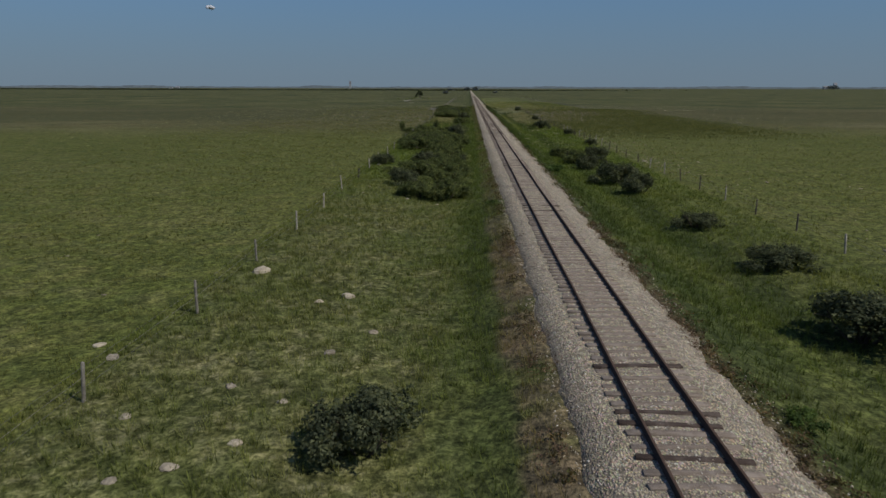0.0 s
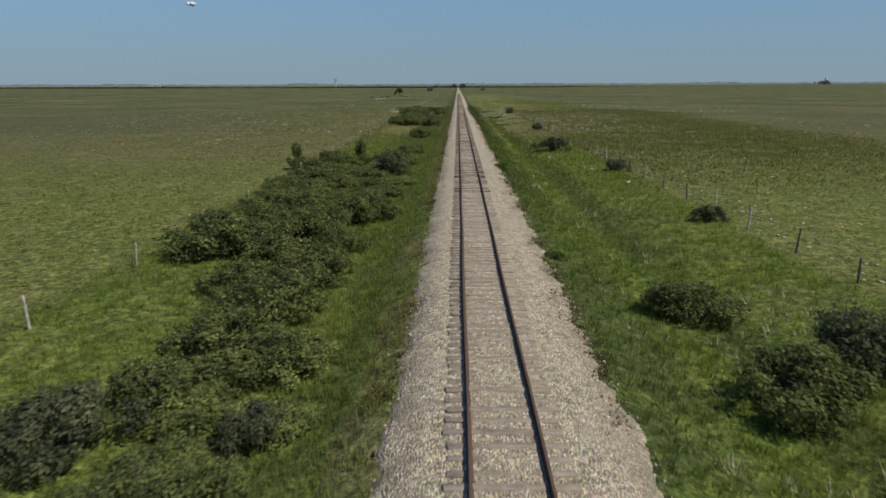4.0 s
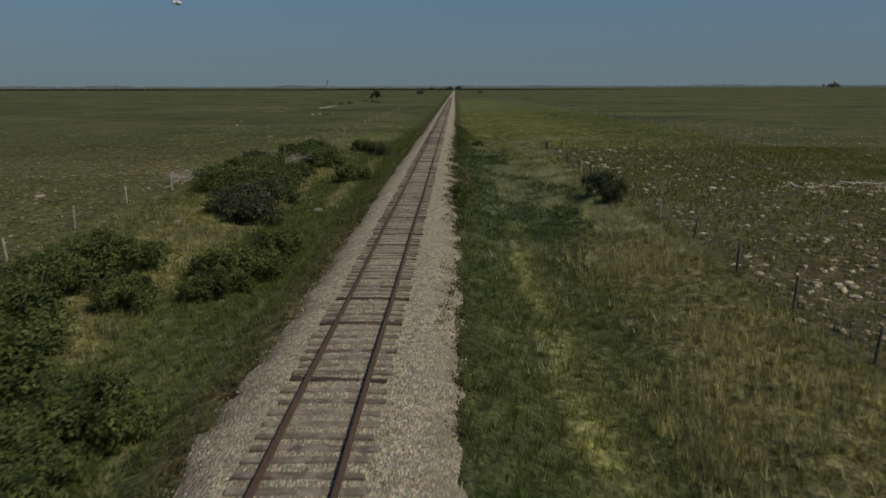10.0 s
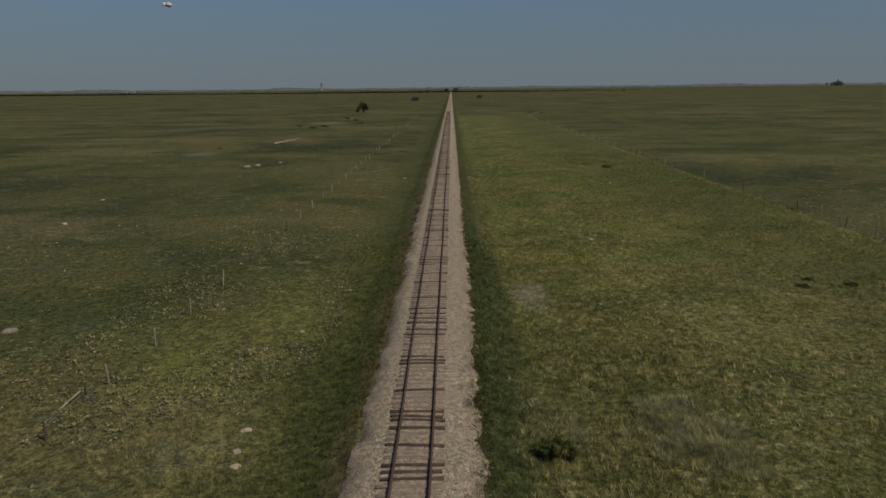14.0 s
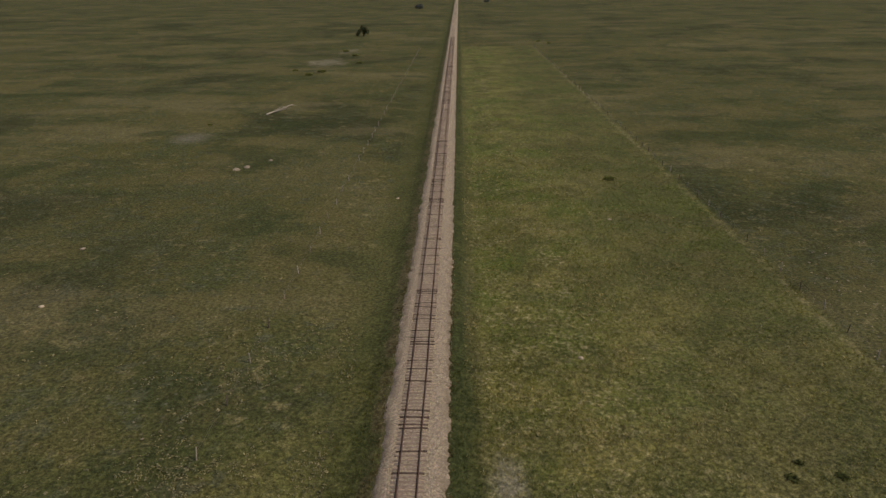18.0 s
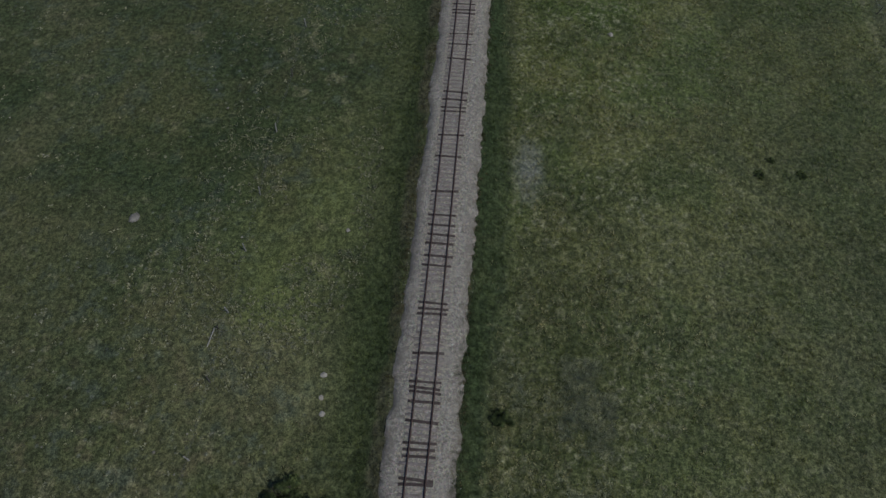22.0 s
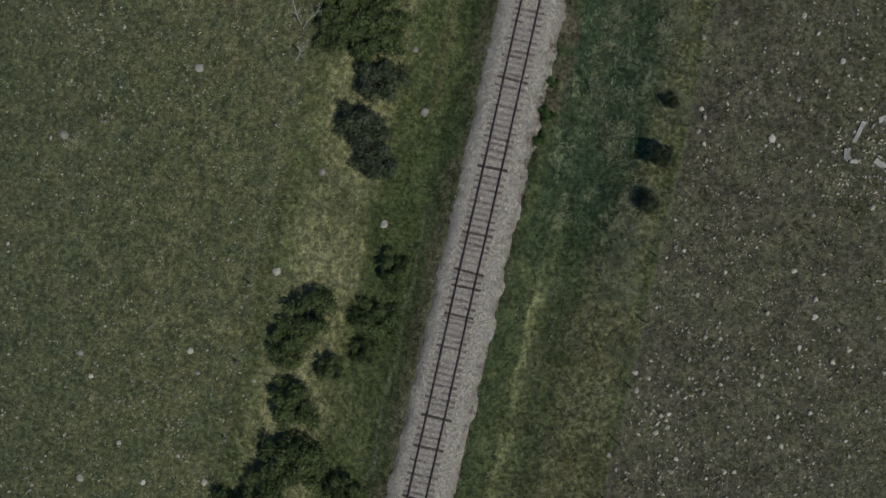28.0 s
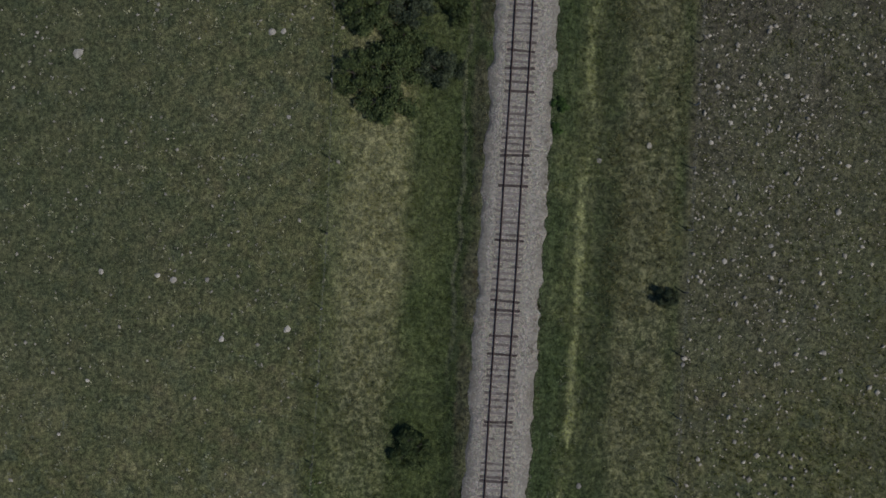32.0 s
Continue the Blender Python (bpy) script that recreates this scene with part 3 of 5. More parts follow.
def sleeper_mesh(seed, mat):
    """A worn timber sleeper with chipped ends."""
    g = random.Random(seed)
    bm = bmesh.new()
    bmesh.ops.create_cube(bm, size=1.0)
    bmesh.ops.scale(bm, vec=(2.5 + g.uniform(-0.06, 0.06), 0.215 + g.uniform(-0.02, 0.02), 0.17), verts=bm.verts)
    bmesh.ops.subdivide_edges(bm, edges=[e for e in bm.edges if abs(e.verts[0].co.x - e.verts[1].co.x) > 1], cuts=2)
    for v in bm.verts:
        v.co += Vector((g.uniform(-0.035, 0.035), g.uniform(-0.014, 0.014), g.uniform(-0.008, 0.008)))
    bmesh.ops.bevel(bm, geom=[e for e in bm.edges if e.calc_face_angle(0) > 1.0], offset=0.014, segments=1, affect="EDGES")
    return bm_mesh("sleeper", bm, mat)


track = tagged(new("railway_track"), "disused single railway track with rusty rails on weathered sleepers", "railway track")
rail_me = rail_mesh()
under("rail", rail_me, track, pose(-0.7525, 0, 0), "rust-brown steel rail")
under("rail", rail_me, track, pose(0.7525, 0, 0), "rust-brown steel rail")
SLEEPERS = [sleeper_mesh(s, M_TIMBER) for s in range(8)]
SLEEPERS_DARK = [sleeper_mesh(20 + s, M_TIMBER_DARK) for s in range(5)]
# tarred sleepers that stand clear of the ballast
TARRED = [-47.1, -45.5, -44.9, -41.9, -15.5, -13.5, 9.8, 11.9, 14.0, 17.8, 58.2, 59.3, 63.1, 65.7, 66.4, 69.0, 70.1, 74.2, 76.3, 97.2, 100.3, 101.0, 103.2, 108.3, 109.2,
          120.4, 125.8, 130.9, 136.7, 138.3, 140.5, 141.3, 146.5, 151.2, 153.8, 159.3, 161.3, 162.8, 171.2, 175.5, 178.1, 186.7,
          189.1, 190.4, 193.6, 199.2, 206.7, 215.05, 224.5, 225.6, 227.4, 229.8, 231.3, 233.0, 246.0, 249.5, 251.0, 258.0, 261.3, 271.7]
BOLD = {-41.9, 11.9, 66.4, 70.1, 76.3, 101.0, 109.2, 138.3, 146.5, 151.2, 159.3, 175.5, 193.6, 215.05, 224.5, 229.8, 246.0, 251.0, 258.0, 271.7}
rest = []
spots, y = [], -80.0
while y < 700:
    y += random.uniform(0.46, 0.60)
    near = [q for q in TARRED if abs(q - y) <= 0.27]
    dark = bool(near) or (y > 234 and random.random() < 0.26)
    spots.append((near[0] if near else y, dark, dark and (near[0] in BOLD if near else random.random() < 0.5)))
n_part = 0
for k, (y, dark, bold) in enumerate(spots):
    top = 0.036 if bold else 0.024 if dark else random.choice((0.002, 0.014, 0.024, 0.030)) + random.uniform(-0.005, 0.005) + (0.008 if y > 228 else 0)
    m = pose(random.uniform(-0.06, 0.06), y, top - 0.085, random.uniform(-1.5, 1.5), random.uniform(-0.4, 0.4), random.uniform(-1.8, 1.8) * (1.8 if dark else 1))
    if 62 < y and n_part < 300:
        ob = under("sleeper", (SLEEPERS_DARK if dark else SLEEPERS)[k % 5], track, m, "dark tarred sleeper clear of the ballast" if dark else "")
        n_part += 1
    else:
        rest.append((m, dark))


def joined_sleepers(poses, protos):
    """Sleepers past the first few hundred, as one mesh of triangles."""
    sv, sf, off = [], [], 0
    for k, m in enumerate(poses):
        me = protos[k % len(protos)]
        co = np.empty(len(me.vertices) * 3)
        me.vertices.foreach_get("co", co)
        sv.append(co.reshape(-1, 3) @ np.array(m.to_3x3()).T + np.array(m.translation))
        for p in me.polygons:
            c = list(p.vertices)
            sf.extend((c[0] + off, c[q] + off, c[q + 1] + off) for q in range(1, len(c) - 1))
        off += len(me.vertices)
    return mesh_of("sleepers", np.concatenate(sv), np.array(sf), protos[0].materials[0])


tagged(under("sleepers", joined_sleepers([m for m, dark in rest if not dark], SLEEPERS), track), kind="stuff")
tagged(under("sleepers", joined_sleepers([m for m, dark in rest if dark], SLEEPERS_DARK), track, None, "dark tarred sleepers clear of the ballast"), kind="stuff")

# ---- shrubs ----


def crown_mesh(name, seed, leaf_mat, leaves=8400, size=0.041, lumps=30):
    """Leaves set over many small overlapping lumps with sprigs between, so that tops catch the light, crevices stay dark and the outline is uneven. Unit size: about 1 across the half, 1 high."""
    g = np.random.default_rng(seed)
    ang = g.uniform(0, 2 * np.pi, lumps)
    rad = np.sqrt(g.uniform(0, 1, lumps)) * 0.76
    side = 1 + 0.22 * np.sin(ang * 2 + g.uniform(0, 6)) + 0.14 * np.sin(ang * 3 + g.uniform(0, 6))
    rad = rad * side
    cen = np.stack([np.cos(ang) * rad, np.sin(ang) * rad, np.clip(0.78 * np.sqrt(np.clip(1 - rad**2, 0.05, 1)) * g.uniform(0.45, 1.0, lumps), 0.12, 0.82)], -1)
    rr = g.uniform(0.13, 0.27, lumps)
    k = g.choice(lumps, leaves, p=rr**2 / (rr**2).sum())
    d = g.normal(size=(leaves, 3)) + [0, 0, 0.35]
    d /= np.linalg.norm(d, axis=1, keepdims=True)
    p = cen[k] + d * rr[k, None] * g.uniform(0.72, 1.10, (leaves, 1)) * (1 + 0.16 * np.sin(d[:, :1] * 9 + k[:, None]) * np.sin(d[:, 1:2] * 8 - k[:, None]))
    sprig = g.integers(0, lumps, 130)
    e = g.normal(size=(130, 3)) + [0, 0, 0.3]
    e /= np.linalg.norm(e, axis=1, keepdims=True)
    w = g.random(leaves) < 0.24
    kt = g.integers(0, 130, leaves)
    along_it = g.uniform(0.8, 1.6, (leaves, 1))
    p[w] = (cen[sprig][kt] + e[kt] * rr[sprig][kt, None] * along_it + g.normal(size=(leaves, 3)) * 0.028)[w]
    p[:, 2] = np.where(p[:, 2] < 0.03, g.uniform(0.03, 0.25, leaves), p[:, 2])
    nrm = d + g.normal(size=(leaves, 3)) * 0.45 + np.array([0, 0, 0.2])
    nrm /= np.linalg.norm(nrm, axis=1, keepdims=True)
    a = np.cross(nrm, g.normal(size=(leaves, 3)))
    a /= np.linalg.norm(a, axis=1, keepdims=True)
    b = np.cross(nrm, a)
    s = size * g.uniform(0.55, 1.2, (leaves, 1))
    v = np.stack([p - a * s, p + a * s * 0.6 - b * s * 0.6, p + a * s * 0.5 + b * s * 0.65], 1).reshape(-1, 3)
    return mesh_of(name, v, np.arange(leaves * 3).reshape(-1, 3), leaf_mat)


def stems_mesh(name, seed, mat, stems=9, height=0.75, spread=0.6, girth=0.03, twigs=1):
    """Tapered, bent stems that fan out from the root, each with a few side twigs."""
    g = random.Random(seed)
    v, f = [], []

    def limb(p, q, r0, r1, bend):
        base = len(v)
        mid = (p + q) / 2 + Vector((g.uniform(-bend, bend), g.uniform(-bend, bend), g.uniform(0, bend)))
        pts = [p, p.lerp(mid, 0.6), mid.lerp(q, 0.4), q]
        ax = (q - p).normalized()
        u = ax.orthogonal().normalized()
        w = ax.cross(u)
        for i, c in enumerate(pts):
            r = r0 + (r1 - r0) * i / 3
            for k in range(4):
                v.append(c + u * math.cos(k * math.pi / 2) * r + w * math.sin(k * math.pi / 2) * r)
        for i in range(3):
            for k in range(4):
                f.append((base + i * 4 + k, base + i * 4 + (k + 1) % 4, base + i * 4 + 4 + (k + 1) % 4, base + i * 4 + 4 + k))
        return pts

    for i in range(stems):
        a = i * 2 * math.pi / stems + g.uniform(-0.4, 0.4)
        tip = Vector((math.cos(a) * spread * g.uniform(0.3, 1), math.sin(a) * spread * g.uniform(0.3, 1), height * g.uniform(0.7, 1.1)))
        pts = limb(Vector((math.cos(a) * 0.06, math.sin(a) * 0.06, -0.12)), tip, girth, girth * 0.35, 0.12)
        for k in range(twigs):
            s = pts[2].lerp(pts[3], g.random())
            limb(s, s + Vector((g.uniform(-0.3, 0.3), g.uniform(-0.3, 0.3), g.uniform(0.05, 0.3))), girth * 0.35, girth * 0.1, 0.05)
    return mesh_of(name, np.array([list(p) for p in v]), np.array(f), mat)


def shrub(seed, leaf_mat, name="shrub"):
    ob = new(name)
    under("trunk", stems_mesh("trunk", seed, M_BARK), ob)
    under("crown", crown_mesh("crown", seed, leaf_mat), ob)
    return ob


def place(proto, used, x, y, r, h, label, category, group, z=None, turn=None):
    """Puts the prototype itself down first, and copies of it after that."""
    q = (r, r, h) if proto not in used else (r / proto.scale.x, r / proto.scale.y, h / proto.scale.z)
    m = Matrix.LocRotScale((x, y, float(ground_z(x, y)) - 0.04 if z is None else z), Euler((0, 0, random.uniform(0, 6.28) if turn is None else turn)), q)
    if proto in used:
        ob = copy_thing(proto, m)
    else:
        used.add(proto)
        ob = proto
        ob.matrix_basis = m
    return tagged(ob, label, category, group)


GREEN_SHRUBS = [shrub(20 + i, M_LEAF) for i in range(5)]
GREY_SHRUBS = [shrub(40 + i, M_LEAF_GREY) for i in range(3)]
used = set()
TXT = {0: "dense dark green prairie shrub growing in grass beside the track", 1: "silvery grey-green prairie shrub growing in grass beside the track"}


def plant(rows, spread=1.2):
    """Shrubs of one stretch of the line: x, y, radius, height, and 1 for the silvery kind."""
    for i, (x, y, r, h, kind) in enumerate(rows):
        protos = GREY_SHRUBS if kind else GREEN_SHRUBS
        place(protos[i % len(protos)], used, x, y, r * spread, h * 1.15, TXT[kind], "shrub", "shrubs along the railway")


# the thickets on the pasture side
plant([  # -45 to 24 m along the line
    (-7.6, -45, 1.6, 1.4, 1), (-6.8, -3.6, 1.8, 1.7, 0), (-8.9, -2.8, 1.7, 1.4, 0), (-11.1, 4, 1.7, 1.5, 1), (-6.5, 5.4, 1.4, 1.2, 0), (-8.2, 9, 1.3, 1.1, 0), (-9.8, 11.6, 1.6, 1.4, 0), (-6.3, 12.8, 1.6, 1.3, 0), (-9.8, 13.6, 1.6, 1.3, 0),
    (-7.6, 15.4, 1.5, 1.2, 0), (-11.8, 16, 1.3, 1, 0), (-9.1, 17, 1.7, 1.3, 0), (-6.9, 20, 1.6, 1.3, 0), (-14.9, 20.9, 1.4, 1.2, 1), (-10.1, 23.8, 1.6, 1.4, 1), (-5.8, 24, 0.9, 1.1, 1),
])
plant([  # 26 to 55 m along the line
    (-9, 26.4, 1.5, 1.2, 0), (-6.4, 28.6, 1.5, 1.2, 0), (-8.6, 30.2, 1.6, 1.3, 0), (-7.8, 34.2, 2, 1.7, 0), (-9.9, 36.6, 1.5, 1.3, 0), (-7.2, 38.6, 1.8, 1.6, 0), (-9.4, 40.4, 1.7, 1.6, 0), (-12.2, 43.2, 2.6, 2, 0), (-7.2, 44.2, 1.4, 1.3, 0),
    (-9.5, 46.5, 2, 1.8, 0), (-14.2, 46.8, 1.7, 1.5, 0), (-12.6, 49.2, 1.6, 1.6, 0), (-8.6, 49.4, 1.5, 1.5, 0), (-10.7, 51.5, 2.2, 2, 0), (-6.9, 52.6, 1.8, 1.7, 0), (-9, 54.6, 1.9, 1.04, 0),
])
plant([  # 58 to 79 m along the line
    (-7, 57.5, 1.57, 0.89, 0), (-11.2, 57.8, 2.13, 1.11, 0), (-13.4, 58.8, 1.68, 0.89, 0), (-8.8, 60.6, 1.9, 1.04, 0), (-13, 62, 2.02, 1.11, 0), (-6.6, 62.4, 1.68, 0.96, 0), (-11, 65.2, 1.79, 1.11, 0), (-8.4, 65.8, 2.02, 1.11, 0), (-15.2, 65.8, 1.68, 0.96, 0),
    (-12.6, 68.6, 2.02, 1.26, 0), (-7, 69.2, 1.34, 0.89, 0), (-14.4, 71.5, 1.68, 1.11, 0), (-9.7, 71.6, 2.02, 1.18, 0), (-11.6, 74.6, 1.79, 1.18, 0), (-7.5, 77.4, 1.7, 2.3, 1), (-16.6, 78.6, 1.9, 1.33, 0),
])
plant([  # 81 to 104 m along the line
    (-12.1, 80.9, 2.02, 1.48, 0), (-9.4, 82.8, 1.57, 1.18, 0), (-6.6, 83.6, 1.23, 0.89, 0), (-14.3, 83.6, 1.57, 1.41, 0), (-8.2, 86.8, 1.34, 1.04, 0), (-19, 87, 0.6, 2, 0), (-11.8, 87.2, 0.7, 2.3, 0), (-6.6, 90.6, 1.34, 0.81, 0), (-9.2, 92.4, 1.46, 0.89, 0),
    (-7.6, 94.6, 1.34, 0.81, 0), (-9.3, 96.6, 1.34, 0.74, 0), (-6.4, 98, 1.34, 0.74, 0), (-7.3, 101.2, 1.34, 0.89, 0), (-6.7, 103.6, 1.34, 0.81, 0),
])
plant([  # 128 to 180 m along the line
    (-7, 128, 1.9, 1.7, 0), (-11.2, 157.6, 2.2, 1.8, 0), (-13.9, 160.2, 1.7, 1.6, 0), (-11.4, 160.7, 2.4, 2, 0), (-6.9, 161, 1.8, 1.7, 1), (-9.2, 163.2, 1.7, 1.6, 0), (-13, 164.8, 2.1, 1.9, 0), (-9.8, 165.7, 1.9, 1.8, 1), (-5.5, 166.2, 1.2, 1.2, 0),
    (-14.4, 166.7, 1.9, 1.7, 0), (-6.4, 167.7, 1.4, 1.4, 0), (-12, 169.2, 2.1, 1.9, 0), (-6.1, 170.2, 1.4, 1.4, 0), (-10.9, 171.8, 2.4, 2, 0), (-11.5, 176.3, 2.1, 1.8, 0), (-9.6, 180, 1.2, 1.3, 0),
], 1.24)
plant([  # 181 to 216 m along the line
    (-12.9, 180.8, 1.8, 1.7, 0), (-6.8, 182, 1.2, 1.2, 0), (-12.1, 183.6, 2.1, 1.9, 0), (-6.4, 184.6, 1.8, 1.5, 0), (-6.1, 189.2, 1.5, 1.4, 0), (-9.9, 198.3, 2, 1.8, 1), (-11.2, 200.2, 2.1, 1.9, 1), (-10.6, 204.2, 1.9, 1.8, 1), (-15.2, 207.8, 1.8, 1.7, 0),
    (-11.2, 208, 2.2, 1.9, 0), (-13.6, 208.3, 2.5, 2, 0), (-15.4, 211.3, 2.3, 2, 0), (-12.1, 212, 2.1, 2, 0), (-14.7, 215, 2.3, 2.1, 0), (-11.6, 215.3, 1.7, 1.7, 1), (-6.5, 217.2, 1.6, 1.75, 0),
], 1.24)
plant([  # 218 to 249 m along the line
    (-14.1, 218.2, 2.1, 1.9, 0), (-11.4, 219.7, 1.1, 1.3, 0), (-14.4, 222.8, 1.9, 1.7, 0), (-17.2, 224.8, 1.2, 1.4, 0), (-11, 228.3, 2.1, 1.8, 0), (-18.6, 230.9, 1.4, 1.4, 1), (-12.2, 231.5, 2.1, 1.8, 0), (-12.4, 235.3, 1.9, 1.7, 0), (-14.3, 237.4, 1.8, 1.7, 0),
    (-13.5, 240, 1.9, 1.8, 0), (-17.6, 241.4, 1.3, 1.3, 0), (-15.2, 242.3, 1.8, 1.7, 0), (-6.8, 244.7, 1.5, 1.5, 1), (-7.3, 248.2, 1.6, 1.4, 0), (-9.4, 249.2, 1.6, 1.4, 0),
], 1.24)
# the single shrubs on the side of the stony field
plant([  # -37 to 78 m along the line
    (9.4, -36.6, 2.2, 1.7, 1), (10.7, -26.2, 1.7, 1, 1), (10.1, -15.4, 1.6, 1, 1), (9.9, 0.3, 1.8, 1.6, 1), (9.3, 7.3, 2.2, 1.9, 1), (9.2, 20.8, 1.7, 1.6, 1), (8.2, 26.4, 1.8, 1.6, 0), (11, 28.6, 1.8, 1.7, 1), (7.8, 33.9, 1.6, 1.4, 0),
    (14.3, 51.5, 1, 1, 1), (14.6, 77.7, 1.1, 1.1, 1),
])
# the last three tiny shrubs stand in for dark burrow openings
plant([  # 100 to 284 m along the line
    (11.3, 99.8, 1.9, 1.7, 1), (9.6, 105.6, 0.6, 0.8, 0), (13.8, 142.4, 0.95, 1.4, 1), (13.1, 199.2, 0.95, 1.5, 1), (13.1, 203.2, 1, 1.6, 1), (13.1, 207.9, 0.65, 1.1, 1), (6.2, 256.6, 0.8, 0.9, 0), (29.6, 282.4, 0.5, 0.3, 0), (33.6, 282.7, 0.5, 0.3, 0),
    (30.9, 284.2, 0.4, 0.25, 0),
])
LOW = [tagged(new("low_shrub"), "") for _ in range(3)]
M_LEAF_LOW = make_leaf("low shrub leaves", (0.082, 0.110, 0.031), (0.220, 0.248, 0.098), 0.5)
for i, ob in enumerate(LOW):
    under("trunk", stems_mesh("trunk", 70 + i, M_BARK, 14, 0.7, 0.85, 0.014, 2), ob)
    under("crown", crown_mesh("crown", 70 + i, M_LEAF_LOW, 4400, 0.046, 26), ob)
thick = random.Random(5)
for x0, x1, y0, y1, n in ((-9.5, -5.2, -3, 12, 26), (-15.5, -5.6, 54, 72, 36), (-10.0, -5.6, 12, 56, 40), (-9.8, -5.6, 76, 106, 36), (-14.5, -9.0, 72, 92, 14), (-13.5, -9.0, 8, 26, 5)):
    for i in range(n):
        place(LOW[i % 3], used, thick.uniform(x0, x1), thick.uniform(y0, y1), thick.uniform(0.9, 1.6), thick.uniform(0.5, 0.95), "low bright green leafy shrub spreading through the grass", "shrub", "low shrubs along the railway")
# the first six shrubs stand in for dark spots on a gully bank
for x, y, r in ((-47.8, 597, 2.2), (-52.2, 531, 2.4), (-64.2, 536, 1.8), (-55.1, 521, 2.2), (-56, 618, 2.6), (-41.1, 563, 2.0), (-61.5, 420, 1.0), (51.1, 674, 1.8), (56.3, 660, 1.8), (32.9, 368, 1.6)):
    place(LOW[0], used, x, y, r, r * 0.45, "low dark shrub out in the far grassland", "shrub", "far low shrubs")
far_shrub = shrub(60, M_LEAF_GREY, "lone_tree")
place(far_shrub, used, -59, 719, 4.4, 7.5, "lone bushy tree standing in the far pasture", "tree", "")
far_tree = shrub(61, M_LEAF_FAR, "tree")
for x, y, r, h in ((-14, 2600, 11, 15), (17, 2620, 12, 16), (-75, 2650, 16, 9), (-45, 1150, 7, 6), (48, 1400, 6, 5)):
    place(far_tree, used, x, y, r, h, "dark tree far off beside the line", "tree", "far trees")

# ---- low weeds at the foot of the ballast ----
weed_me = [crown_mesh("weed_leaves", 80 + i, M_WEED, 1700, 0.062, 14) for i in range(2)]
weed = new("weed_clump")
under("leaves", weed_me[0], weed)
WEEDS = [(3.3, 207.3, 0.7), (3.4, 204.6, 1.0), (3.7, 158.4, 1.0), (3.1, 76.0, 0.75), (4.2, 13.3, 1.2), (3.9, 11.0, 0.9), (3.5, 156.4, 0.7), (3.3, 73.8, 0.6), (-3.2, -9.6, 0.55), (3.6, -44.5, 0.7), (3.5, 40.2, 0.6), (3.3, 202.4, 0.8)]
for x, y, r in WEEDS:
    place(weed, used, x, y, r, r * 0.75, "low leafy green weeds at the foot of the ballast", "weeds", "weed clumps along the ballast")


def leaf_clumps(name, x, y, z, lo, hi, k, material, squat=0.7, leaf=0.38, tilt=1.0):
    """Small plants as one mesh: each a handful of leaves round its root."""
    n = len(x)
    s = RNG.uniform(lo, hi, (n, 1, 1))
    p = np.stack([np.repeat(q[:, None], k, 1) for q in (x, y, z)], -1)
    p = p + RNG.normal(0, 1, (n, k, 3)) * s * [0.8, 0.8, 0.0] + np.abs(RNG.normal(0, 1, (n, k, 3))) * s * [0, 0, squat]
    a = RNG.normal(size=(n, k, 3)) * [1, 1, tilt]
    a /= np.linalg.norm(a, axis=-1, keepdims=True)
    b = np.cross(a, RNG.normal(size=(n, k, 3)) * [tilt, tilt, 1])
    b /= np.linalg.norm(b, axis=-1, keepdims=True)
    q = s * leaf
    v = np.stack([p - a * q, p - b * q * 0.6, p + a * q, p + b * q * 0.6], 2).reshape(-1, 3)
    return mesh_of(name, v, np.arange(len(v)).reshape(-1, 4), material)


def edge_weeds(n):
    """Leafy weeds in a ragged row along both edges of the ballast."""
    side = RNG.random(n) < 0.42
    y = RNG.uniform(-60, 330, n)
    x = np.where(side, -2.5 - np.abs(RNG.normal(0, 0.35, n)), 2.6 + np.abs(RNG.normal(0, 0.45, n)))
    keep = vnoise(x * 0.4, y, 3.0, 14) > np.where(side, -0.05, np.where((y > 215) & (y < 262), -0.6, -0.1))
    x, y = x[keep], y[keep]
    return leaf_clumps("edge_weeds", x, y, np.maximum(ground_z(x, y), -0.5), 0.06, 0.16, 14, M_EDGE)


M_EDGE = make_leaf("edge weed leaves", (0.060, 0.064, 0.024), (0.150, 0.104, 0.056))
tagged(new("edge_weeds", edge_weeds(5200)), "ragged green and dry weeds along the edges of the ballast", "weeds", kind="stuff")

n = 1000
y = np.concatenate([RNG.uniform(192, 266, n), RNG.uniform(-60, 192, n // 2)])
x = 3.0 + RNG.normal(0, 0.42, len(y)) + 0.35 * vnoise(y, y, 4.0, 31)
keep = (vnoise(x * 0.5, y, 2.2, 33) > np.where(y > 192, -0.15, 0.12)) & (x > 2.0)
x, y = x[keep], y[keep]
M_CREEP = make_leaf("creeping weed leaves", (0.030, 0.044, 0.020), (0.085, 0.100, 0.042))
tagged(new("edge_weeds", leaf_clumps("edge_weeds", x, y, np.maximum(ground_z(x, y), ballast_z(x, y)), 0.08, 0.20, 34, M_CREEP, 0.6, 0.2)), "dark green weeds creeping over the edge of the ballast", "weeds", kind="stuff")

